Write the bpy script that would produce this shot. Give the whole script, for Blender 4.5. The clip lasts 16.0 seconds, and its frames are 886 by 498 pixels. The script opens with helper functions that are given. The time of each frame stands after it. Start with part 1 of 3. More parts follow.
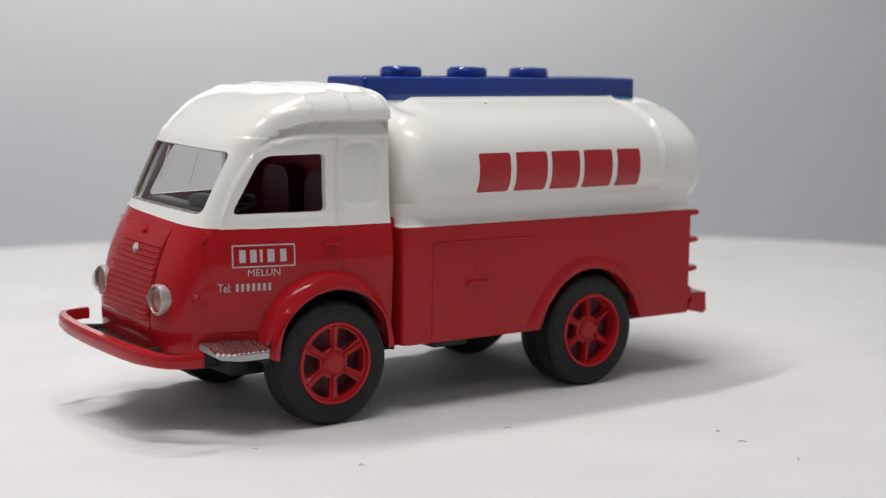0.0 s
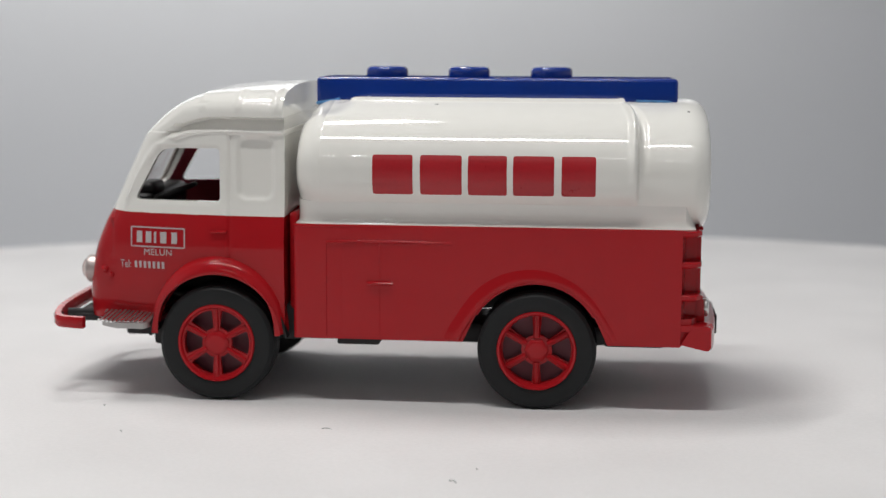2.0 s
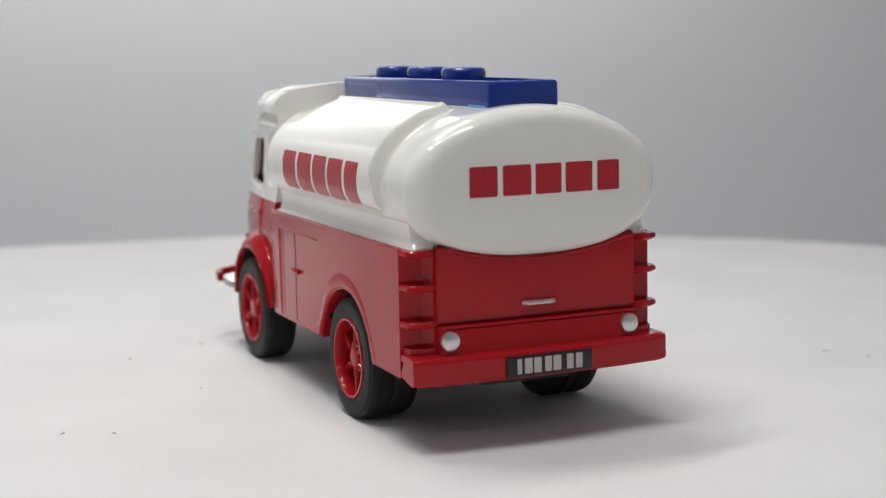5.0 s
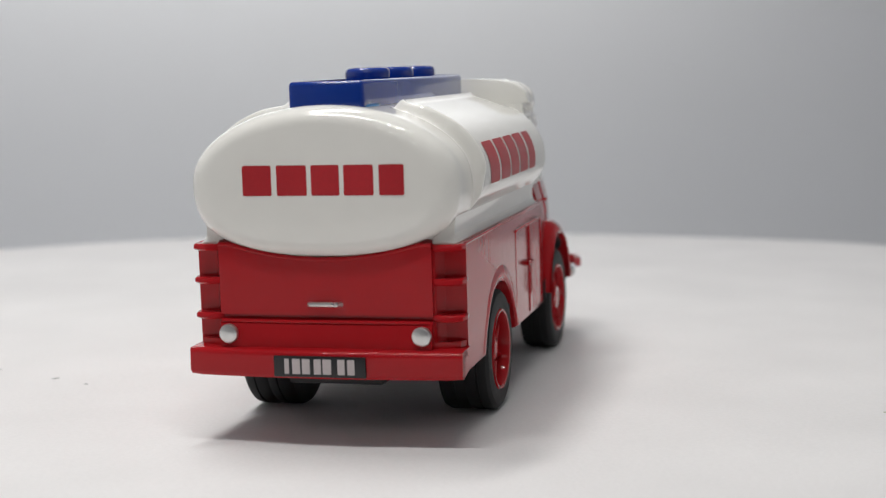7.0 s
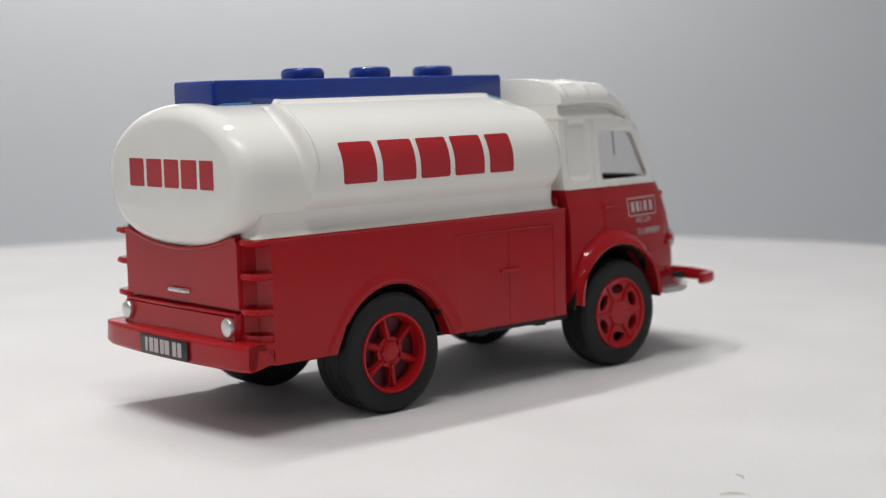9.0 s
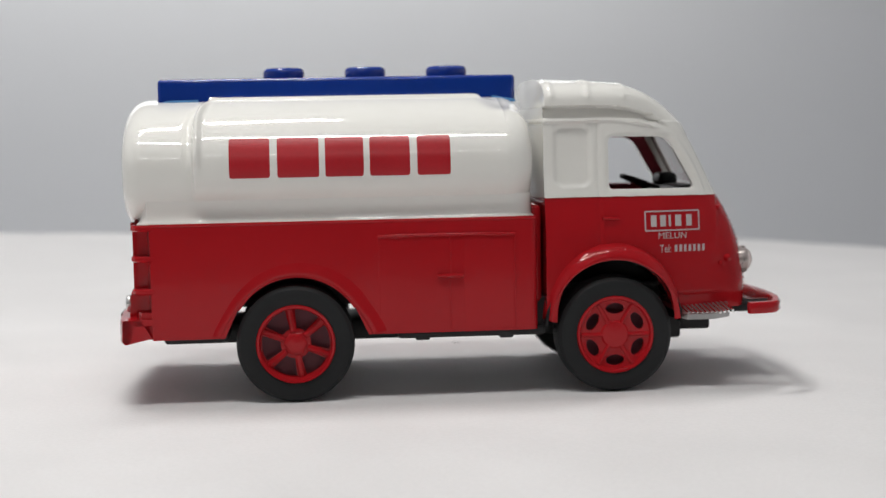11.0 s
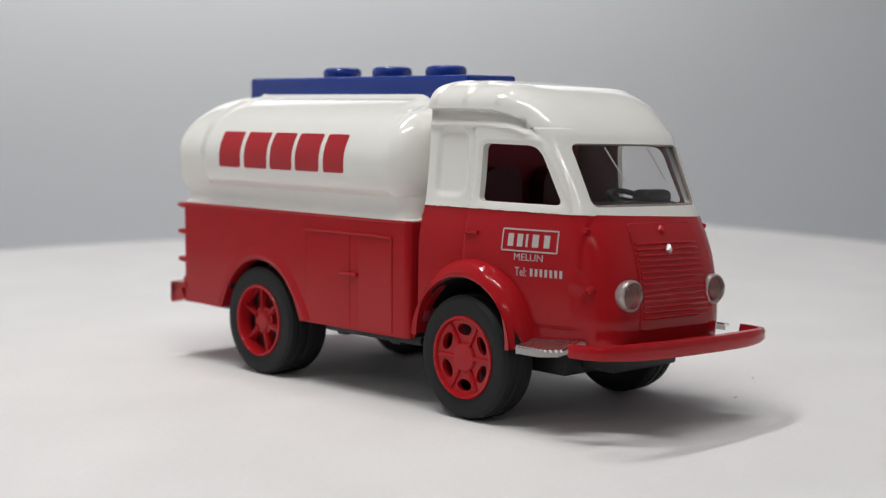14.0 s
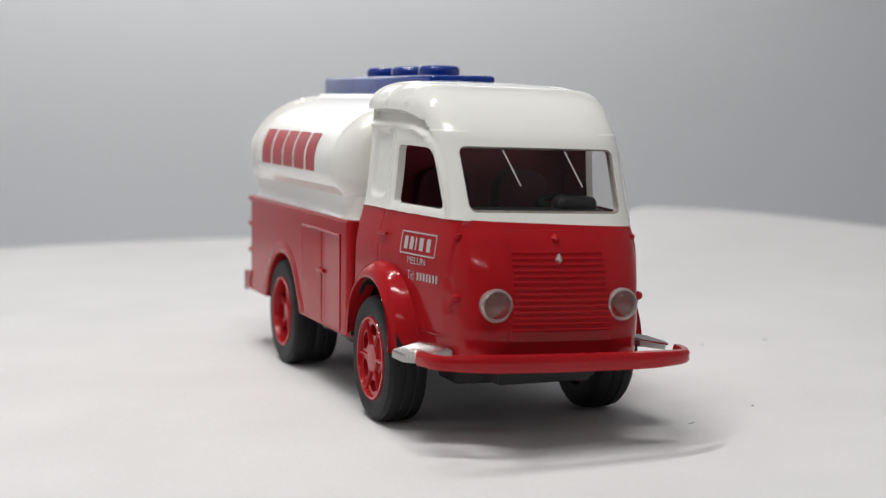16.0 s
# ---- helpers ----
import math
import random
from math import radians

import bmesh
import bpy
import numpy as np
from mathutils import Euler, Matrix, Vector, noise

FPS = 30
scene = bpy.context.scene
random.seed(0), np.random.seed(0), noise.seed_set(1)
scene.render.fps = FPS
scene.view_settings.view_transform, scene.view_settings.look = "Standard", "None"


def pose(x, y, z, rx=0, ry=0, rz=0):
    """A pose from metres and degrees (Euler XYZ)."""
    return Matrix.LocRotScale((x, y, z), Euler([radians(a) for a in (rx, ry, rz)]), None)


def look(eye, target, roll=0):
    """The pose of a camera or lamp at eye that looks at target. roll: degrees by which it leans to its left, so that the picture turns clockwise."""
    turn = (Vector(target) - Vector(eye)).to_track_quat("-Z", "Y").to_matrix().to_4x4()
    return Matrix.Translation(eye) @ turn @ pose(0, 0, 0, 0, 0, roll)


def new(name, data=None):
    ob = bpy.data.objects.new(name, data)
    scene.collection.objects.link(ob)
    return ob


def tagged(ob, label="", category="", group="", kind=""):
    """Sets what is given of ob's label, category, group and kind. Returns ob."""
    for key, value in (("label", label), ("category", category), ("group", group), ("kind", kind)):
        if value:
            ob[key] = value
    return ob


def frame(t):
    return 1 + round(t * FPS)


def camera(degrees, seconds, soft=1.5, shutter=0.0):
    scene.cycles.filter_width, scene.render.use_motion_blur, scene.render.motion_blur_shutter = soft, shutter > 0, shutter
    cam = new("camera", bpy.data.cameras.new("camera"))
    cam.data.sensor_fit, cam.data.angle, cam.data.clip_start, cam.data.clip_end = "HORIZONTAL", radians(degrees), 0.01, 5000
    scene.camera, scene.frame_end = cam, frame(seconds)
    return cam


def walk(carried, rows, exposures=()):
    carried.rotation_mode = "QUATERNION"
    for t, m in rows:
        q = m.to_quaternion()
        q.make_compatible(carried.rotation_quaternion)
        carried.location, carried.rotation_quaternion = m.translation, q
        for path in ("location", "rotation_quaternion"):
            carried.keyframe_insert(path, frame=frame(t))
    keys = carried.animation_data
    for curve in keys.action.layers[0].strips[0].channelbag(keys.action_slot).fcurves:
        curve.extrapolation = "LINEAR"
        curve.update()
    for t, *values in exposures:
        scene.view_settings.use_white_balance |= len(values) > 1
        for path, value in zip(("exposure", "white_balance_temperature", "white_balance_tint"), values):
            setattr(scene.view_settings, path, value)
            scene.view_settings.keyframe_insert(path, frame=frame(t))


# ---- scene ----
import functools

EYE = (0.0, -0.26311, 0.05424)
cam = camera(32.89, 16.0, soft=1.25)
cam.data.dof.use_dof, cam.data.dof.focus_distance, cam.data.dof.aperture_fstop = True, 0.232, 25.0
AIM = look(EYE, (0.00319, -0.06454, 0.03061), -0.265)
# the film camera's own small changes of exposure
STOPS = [(0.0, 0.05), (0.5, 0.05), (2.0, -0.02), (3.0, -0.09), (5.5, 0.0), (8.0, 0.05), (9.0, 0.05), (11.5, 0.03), (12.5, -0.02), (13.5, -0.05), (14.5, -0.02), (16.0, 0.02)]
walk(cam, [(0.0, AIM), (16.0, AIM)], STOPS)

# turn of the table in degrees, clockwise seen from above
TURN = [(0.0, 215.67), (0.5, 204.56), (1.0, 192.76), (1.5, 183.19), (2.0, 172.99), (2.5, 164.61), (3.0, 156.08),
        (3.2, 152.49), (4.25, 130.2), (5.3, 106.43), (5.5, 102.39), (6.0, 92.52), (6.5, 83.96), (7.0, 74.79), (7.5, 65.63),
        (8.0, 56.12), (8.5, 48.45), (9.0, 40.33), (9.2, 37.22), (10.25, 18.0), (11.3, -1.55), (11.5, -5.24),
        (12.0, -14.62), (12.5, -24.91), (13.0, -33.3), (13.5, -41.91), (14.0, -48.09), (14.5, -51.51),
        (15.0, -56.91), (15.5, -64.12), (16.0, -70.1)]
SEAT = pose(0.00494, 0.00082, 0.0, 0, -0.614, 0) @ pose(0, 0, 0, -1.244, 0, 0)  # how the model stands on the table

# ---- light ----
world = bpy.data.worlds.new("room_light")
world.use_nodes = True
world.node_tree.nodes["Background"].inputs[0].default_value = (0.86, 0.92, 1.0, 1)
world.node_tree.nodes["Background"].inputs[1].default_value = 0.05
scene.world = world


def area_lamp(name, eye, target, sx, sy, watts, colour):
    lamp = bpy.data.lights.new(name, "AREA")
    lamp.shape, lamp.size, lamp.size_y, lamp.energy, lamp.color = "RECTANGLE", sx, sy, watts, colour
    ob = new(name, lamp)
    ob.matrix_world = look(eye, target)
    return ob


# over the table: three light strips
area_lamp("strip_light", (-0.09, 0.07, 0.42), (-0.085, 0.065, 0.0), 0.18, 0.025, 0.75, (1.0, 0.985, 0.96))
area_lamp("strip_light", (-0.06, -0.14, 0.42), (-0.055, -0.11, 0.0), 0.28, 0.012, 0.80, (1.0, 0.985, 0.96))
area_lamp("strip_light", (-0.05, -0.58, 0.40), (-0.04, -0.1, 0.0), 0.36, 0.003, 0.21, (1.0, 0.985, 0.96))
# unseen extra strip, added only to brighten the back wall towards its top
area_lamp("strip_light", (-0.12, 0.60, 0.33), (-0.12, 0.68, 0.20), 0.60, 0.03, 1.30, (1.0, 0.985, 0.96))


# ---- materials ----
def material(name, colour, rough=0.4, metal=0.0, vary=0.06, grain=900.0, bump=0.0, bump_scale=600.0, coat=0.0, blotch=60.0, even=False, specks=False, spec=0.5):
    """A surface with two scales of variation in tone and gloss, and fine relief."""
    m = bpy.data.materials.new(name)
    m.use_nodes = True
    nt = m.node_tree
    n, l = nt.nodes, nt.links
    b = n["Principled BSDF"]
    b.inputs["Roughness"].default_value, b.inputs["Metallic"].default_value = rough, metal
    b.inputs["Specular IOR Level"].default_value = spec
    b.inputs["Coat Weight"].default_value, b.inputs["Coat Roughness"].default_value = coat, 0.03
    co = n.new("ShaderNodeTexCoord")
    big, small = n.new("ShaderNodeTexNoise"), n.new("ShaderNodeTexNoise")
    big.inputs["Scale"].default_value, small.inputs["Scale"].default_value = blotch, grain
    small.inputs["Detail"].default_value = 4.0
    for t in (big, small):
        l.new(co.outputs["Object"], t.inputs["Vector"])
    mix = n.new("ShaderNodeMix")
    mix.data_type, mix.inputs[0].default_value = "FLOAT", 0.35
    l.new(big.outputs[0], mix.inputs[2])
    l.new(small.outputs[0], mix.inputs[3])
    tone = n.new("ShaderNodeMapRange")
    tone.inputs[1].default_value, tone.inputs[2].default_value = 0.3, 0.7
    tone.inputs[3].default_value, tone.inputs[4].default_value = 1 - vary, 1 + vary
    l.new(mix.outputs[0], tone.inputs[0])
    mul = n.new("ShaderNodeVectorMath")
    mul.operation = "SCALE"
    mul.inputs[0].default_value = colour
    l.new(tone.outputs[0], mul.inputs["Scale"])
    if specks:
        # a few dark paint chips
        cells, near, rare, both, chip = n.new("ShaderNodeTexVoronoi"), n.new("ShaderNodeMath"), n.new("ShaderNodeMath"), n.new("ShaderNodeMath"), n.new("ShaderNodeMix")
        cells.inputs["Scale"].default_value = 260.0
        near.operation, near.inputs[1].default_value = "LESS_THAN", 0.075
        rare.operation, rare.inputs[1].default_value = "GREATER_THAN", 0.90
        both.operation = "MULTIPLY"
        chip.data_type = "RGBA"
        chip.inputs[7].default_value = (0.12, 0.12, 0.12, 1)
        warp = n.new("ShaderNodeVectorMath")
        warp.operation = "ADD"
        drift = n.new("ShaderNodeTexNoise")
        drift.inputs["Scale"].default_value = 2500.0
        amount = n.new("ShaderNodeVectorMath")
        amount.operation, amount.inputs["Scale"].default_value = "SCALE", 0.0006
        l.new(co.outputs["Object"], drift.inputs["Vector"])
        l.new(drift.outputs["Color"], amount.inputs[0])
        l.new(co.outputs["Object"], warp.inputs[0])
        l.new(amount.outputs[0], warp.inputs[1])
        l.new(warp.outputs[0], cells.inputs["Vector"])
        l.new(cells.outputs["Distance"], near.inputs[0])
        l.new(cells.outputs["Color"], rare.inputs[0])
        l.new(near.outputs[0], both.inputs[0])
        l.new(rare.outputs[0], both.inputs[1])
        l.new(both.outputs[0], chip.inputs[0])
        l.new(mul.outputs[0], chip.inputs[6])
        l.new(chip.outputs[2], b.inputs["Base Color"])
    else:
        l.new(mul.outputs[0], b.inputs["Base Color"])
    gloss = n.new("ShaderNodeMapRange")
    gloss.inputs[1].default_value, gloss.inputs[2].default_value = 0.3, 0.7
    gloss.inputs[3].default_value, gloss.inputs[4].default_value = rough * (0.95 if even else 0.8), min(1.0, rough * (1.08 if even else 1.25))
    l.new(mix.outputs[0], gloss.inputs[0])
    l.new(gloss.outputs[0], b.inputs["Roughness"])
    if bump:
        relief, fine = n.new("ShaderNodeBump"), n.new("ShaderNodeTexNoise")
        fine.inputs["Scale"].default_value, fine.inputs["Detail"].default_value = bump_scale, 3.0
        l.new(co.outputs["Object"], fine.inputs["Vector"])
        relief.inputs["Strength"].default_value, relief.inputs["Distance"].default_value = 1.0, bump
        l.new(fine.outputs[0], relief.inputs["Height"])
        l.new(relief.outputs[0], b.inputs["Normal"])
    return m


def clear(name, tint, strength=1.0, rough=0.03):
    """Thin clear plastic: it lets light straight through and mirrors more towards grazing angles."""
    m = bpy.data.materials.new(name)
    m.use_nodes = True
    n, l = m.node_tree.nodes, m.node_tree.links
    n.remove(n["Principled BSDF"])
    see, shine, mix, fres = n.new("ShaderNodeBsdfTransparent"), n.new("ShaderNodeBsdfGlossy"), n.new("ShaderNodeMixShader"), n.new("ShaderNodeMath")
    edge, steep = n.new("ShaderNodeLayerWeight"), n.new("ShaderNodeMath")
    see.inputs[0].default_value = (*tint, 1)
    shine.inputs["Roughness"].default_value = rough
    edge.inputs["Blend"].default_value = 0.5
    steep.operation, steep.inputs[1].default_value = "POWER", 4.0
    fres.operation, fres.inputs[1].default_value, fres.inputs[2].default_value = "MULTIPLY_ADD", 0.9, 0.06 * strength
    l.new(edge.outputs["Facing"], steep.inputs[0])
    l.new(steep.outputs[0], fres.inputs[0])
    l.new(fres.outputs[0], mix.inputs[0])
    l.new(see.outputs[0], mix.inputs[1])
    l.new(shine.outputs[0], mix.inputs[2])
    l.new(mix.outputs[0], n["Material Output"].inputs[0])
    return m


RED = material("red_enamel", (0.41, 0.011, 0.016), 0.11, coat=0.05, vary=0.05, grain=300, even=True, spec=0.22, bump=0.00003, bump_scale=420)
WORN = material("worn_red_enamel", (0.41, 0.011, 0.016), 0.14, coat=0.05, vary=0.12, grain=700, spec=0.25, specks=True, bump=0.00004, bump_scale=420)
WHITE = material("white_enamel", (0.87, 0.86, 0.815), 0.06, coat=0.3, vary=0.02, grain=300, even=True, specks=True, bump=0.000003, bump_scale=350)
BLUE = material("blue_enamel", (0.005, 0.036, 0.27), 0.12, coat=0.3, vary=0.08, grain=300, even=True)
PALE = material("thin_blue_paint", (0.10, 0.30, 0.62), 0.25, vary=0.3, grain=900)
DECAL = material("red_print", (0.44, 0.014, 0.022), 0.32, vary=0.12, grain=1800)
PRINT = material("white_print", (0.55, 0.49, 0.49), 0.5, vary=0.12, grain=2500)
RUBBER = material("black_rubber", (0.016, 0.017, 0.018), 0.55, vary=0.2, bump=0.00003, bump_scale=900, spec=0.25)
BLACK = material("black_plastic", (0.018, 0.018, 0.019), 0.45, vary=0.2, spec=0.3)
SEAT_AND_WHEEL_SHADE = material("maroon_seat_and_wheel_shade", (0.15, 0.03, 0.045), 0.5, vary=0.1)
INSIDE = material("dark_red_plastic", (0.42, 0.05, 0.075), 0.5, vary=0.1)
SILVER = material("silver_paint", (0.66, 0.66, 0.65), 0.3, metal=0.85, vary=0.08, bump=0.00002)
CHROME = material("bright_foil", (0.80, 0.80, 0.80), 0.16, metal=1.0, vary=0.05, bump=0.00002)
GLASS = clear("clear_plastic", (0.88, 0.86, 0.85), 1.08)
LENS = clear("lens_plastic", (0.88, 0.82, 0.80), 0.82, 0.08)
RIM_TINT = material("smoked_plastic", (0.30, 0.26, 0.24), 0.3, vary=0.2)
BOWL = material("lamp_bowl", (0.34, 0.13, 0.115), 0.35, metal=0.1, vary=0.1)
DULL = material("dull_silver", (0.42, 0.41, 0.40), 0.35, metal=0.9, vary=0.12)
RING = material("brownish_ring", (0.50, 0.44, 0.42), 0.3, metal=0.5, vary=0.2)
GRIME = material("dark_grime", (0.20, 0.02, 0.022), 0.8, vary=0.4, grain=2500)
PLATE = material("plate_black", (0.012, 0.012, 0.014), 0.4, vary=0.2)
PAPER = material("white_paper", (0.77, 0.76, 0.76), 0.85, vary=0.06, grain=1500, bump=0.00005, bump_scale=1100, blotch=28)
WALL = material("grey_wall_paint", (0.66, 0.67, 0.69), 0.9, vary=0.02, grain=300, blotch=5)
LINT = material("dark_lint", (0.57, 0.58, 0.58), 0.9)
LINT_GREEN = material("green_lint", (0.35, 0.42, 0.24), 0.9)


# ---- mesh tools: all lengths below are in centimetres ----
CM = 0.01
TILT = [Matrix.Identity(4)]  # how the casting in hand sits on the model


def finish(bm, name, mats, parent=None, label="", angle=38):
    me = bpy.data.meshes.new(name)
    bmesh.ops.recalc_face_normals(bm, faces=bm.faces[:])
    for v in bm.verts:
        v.co = TILT[0] @ v.co * CM
    bm.to_mesh(me)
    bm.free()
    for m in (mats if isinstance(mats, (list, tuple)) else [mats]):
        me.materials.append(m)
    me.shade_smooth()
    me.set_sharp_from_angle(angle=radians(angle))
    ob = new(name, me)
    ob.parent = parent
    if label:
        ob["label"] = label
    return ob


def part(name, bm, mat, parent, label="", angle=38):
    return finish(bm, name, mat, parent, label, angle)


def box(x0, x1, y0, y1, z0, z1, bevel=0.03, segs=2):
    bm = bmesh.new()
    bmesh.ops.create_cube(bm, size=1.0)
    for v in bm.verts:
        v.co = Vector((x0 + (v.co.x + 0.5) * (x1 - x0), y0 + (v.co.y + 0.5) * (y1 - y0), z0 + (v.co.z + 0.5) * (z1 - z0)))
    if bevel:
        bmesh.ops.bevel(bm, geom=bm.edges[:], offset=bevel, segments=segs, profile=0.5, affect="EDGES")
    return bm


def loft(rings, cap=True, close=True):
    bm = bmesh.new()
    vs = [[bm.verts.new(p) for p in ring] for ring in rings]
    n = len(rings[0])
    for a, b in zip(vs, vs[1:]):
        for i in range(n if close else n - 1):
            j = (i + 1) % n
            bm.faces.new((a[i], a[j], b[j], b[i]))
    if cap and close:
        bm.faces.new(vs[0][::-1])
        bm.faces.new(vs[-1])
    return bm


def lathe(profile, centre, axis="y", segs=48, sign=1):
    """Turns (radius, height) points round an axis through centre."""
    rings = []
    for r, h in profile:
        ring = []
        for i in range(segs):
            a = 2 * math.pi * i / segs
            u, v = max(r, 0.001) * math.cos(a), max(r, 0.001) * math.sin(a)
            h2 = h * sign
            p = {"y": (u, h2, v), "x": (h2, u, v), "z": (u, v, h2)}[axis]
            ring.append(Vector(centre) + Vector(p))
        rings.append(ring)
    if min(profile[0][0], profile[-1][0]) > 0.05:
        bm = loft(rings + [rings[0]], cap=False)
        bmesh.ops.remove_doubles(bm, verts=bm.verts[:], dist=1e-5)
        return bm
    return loft(rings)


def tube(points, radius, segs=8, closed=False, flat=1.0):
    pts = [Vector(p) for p in points]
    n = len(pts)
    rings = []
    ways = [(b - a).normalized() for a, b in zip(pts, pts[1:])]
    axes = [Vector((0, 0, 1)), Vector((0, 1, 0)), Vector((1, 0, 0))]
    up = min(axes, key=lambda e: round(max(abs(w.dot(e)) for w in ways), 2))
    for i, p in enumerate(pts):
        a = pts[(i - 1) % n] if closed or i else p
        b = pts[(i + 1) % n] if closed or i < n - 1 else p
        d = (b - a).normalized()
        s = d.cross(up).normalized()
        u = s.cross(d)
        rings.append([p + radius * (math.cos(t) * s + flat * math.sin(t) * u) for t in [2 * math.pi * k / segs for k in range(segs)]])
    if closed:
        rings.append(rings[0])
        bm = loft(rings, cap=False)
        bmesh.ops.remove_doubles(bm, verts=bm.verts[:], dist=1e-5)
        return bm
    return loft(rings)


def prism(outline, axis, lo, hi):
    def at(u, v, w):
        return {"y": (u, w, v), "x": (w, u, v), "z": (u, v, w)}[axis]
    return loft([[at(u, v, lo) for u, v in outline], [at(u, v, hi) for u, v in outline]])


def rounded(corners, radius, segs=6):
    """A polygon with rounded corners, as a list of 2D points."""
    out = []
    n = len(corners)
    for i in range(n):
        p, a, b = Vector(corners[i]), Vector(corners[i - 1]), Vector(corners[(i + 1) % n])
        r = radius[i] if isinstance(radius, (list, tuple)) else radius
        da, db = (a - p).normalized(), (b - p).normalized()
        half = math.acos(max(-1, min(1, da.dot(db)))) / 2
        d = min(r / math.tan(half), 0.48 * (a - p).length, 0.48 * (b - p).length)
        s, e = p + da * d, p + db * d
        for k in range(segs + 1):
            t = k / segs
            q = s.lerp(p, t).lerp(p.lerp(e, t), t)
            out.append((q.x, q.y))
    return out


def join(*bms):
    """Joins meshes of one part."""
    out = bms[0]
    for bm in bms[1:]:
        me = bpy.data.meshes.new("t")
        bm.to_mesh(me)
        bm.free()
        out.from_mesh(me)
        bpy.data.meshes.remove(me)
    return out


def cut(bm, *cutters):
    """Takes the cutters out of a solid."""
    def temp(b):
        me = bpy.data.meshes.new("t")
        bmesh.ops.recalc_face_normals(b, faces=b.faces[:])
        b.to_mesh(me)
        b.free()
        return new("t", me)
    base = temp(bm)
    tools = [temp(c) for c in cutters]
    for tool in tools:
        mod = base.modifiers.new("cut", "BOOLEAN")
        mod.operation, mod.solver, mod.object = "DIFFERENCE", "EXACT", tool
    deps = bpy.context.evaluated_depsgraph_get()
    deps.update()
    out = bmesh.new()
    out.from_mesh(base.evaluated_get(deps).to_mesh())
    for ob in [base, *tools]:
        me = ob.data
        bpy.data.objects.remove(ob)
        bpy.data.meshes.remove(me)
    return out


def split(bm, z, keep_above, lean=0.0):
    geom = bm.verts[:] + bm.edges[:] + bm.faces[:]
    bmesh.ops.bisect_plane(bm, geom=geom, plane_co=(0, 0, z), plane_no=(0, lean, 1), clear_inner=keep_above, clear_outer=not keep_above)
    return bm


@functools.lru_cache(maxsize=None)
def curve(rows, z):
    """A smooth rising or falling curve through the rows, with no overshoot."""
    if z <= rows[0][0] or z >= rows[-1][0]:
        return rows[0][1] if z <= rows[0][0] else rows[-1][1]
    i = next(k for k in range(len(rows) - 1) if z <= rows[k + 1][0])
    run = [b[0] - a[0] for a, b in zip(rows, rows[1:])]
    grade = [(b[1] - a[1]) / h for a, b, h in zip(rows, rows[1:], run)]
    def slope(k):
        if k == 0 or k == len(rows) - 1:
            return grade[min(k, len(grade) - 1)]
        p, q = grade[k - 1], grade[k]
        return 0.0 if p * q <= 0 else 2 * p * q / (p + q)
    h, t = run[i], (z - rows[i][0]) / run[i]
    return ((1 + 2 * t) * (1 - t) ** 2 * rows[i][1] + t * (1 - t) ** 2 * h * slope(i)
            + t * t * (3 - 2 * t) * rows[i + 1][1] + t * t * (t - 1) * h * slope(i + 1))


def smooth(t):
    t = max(0.0, min(1.0, t))
    return t * t * (3 - 2 * t)


def patch(quad, place, nu=8, nv=8, square=None):
    """A thin print laid on a surface: quad in (u, v), place(u, v) gives the point. square: exponent of a rounded shape."""
    bm = bmesh.new()
    grid = []
    (a, b, c, d) = [Vector(q) for q in quad]
    for j in range(nv + 1):
        row = []
        for i in range(nu + 1):
            s, t = i / nu, j / nv
            if square:
                x, y = 2 * s - 1, 2 * t - 1
                m, k = max(abs(x), abs(y)), (abs(x) ** square + abs(y) ** square) ** (1 / square)
                f = m / k if k > 1e-6 else 1
                s, t = (x * f + 1) / 2, (y * f + 1) / 2
            p = a.lerp(b, s).lerp(d.lerp(c, s), t)
            row.append(bm.verts.new(place(p.x, p.y)))
        grid.append(row)
    for j in range(nv):
        for i in range(nu):
            bm.faces.new((grid[j][i], grid[j][i + 1], grid[j + 1][i + 1], grid[j + 1][i]))
    return bm


def lettering(text, width, height, place):
    """Built-in font, fitted into width x height round (0, 0), laid by place(u, v)."""
    cu = bpy.data.curves.new("t", "FONT")
    cu.body, cu.align_x, cu.align_y, cu.resolution_u = text, "CENTER", "CENTER", 3
    ob = new("t", cu)
    deps = bpy.context.evaluated_depsgraph_get()
    deps.update()
    bm = bmesh.new()
    bm.from_mesh(ob.evaluated_get(deps).to_mesh())
    bpy.data.objects.remove(ob)
    bpy.data.curves.remove(cu)
    bmesh.ops.subdivide_edges(bm, edges=bm.edges[:], cuts=2, use_grid_fill=True)
    xs, ys = [v.co.x for v in bm.verts], [v.co.y for v in bm.verts]
    for v in bm.verts:
        u = ((v.co.x - min(xs)) / (max(xs) - min(xs)) - 0.5) * width
        w = ((v.co.y - min(ys)) / (max(ys) - min(ys)) - 0.5) * height
        v.co = place(u, w)
    return bm


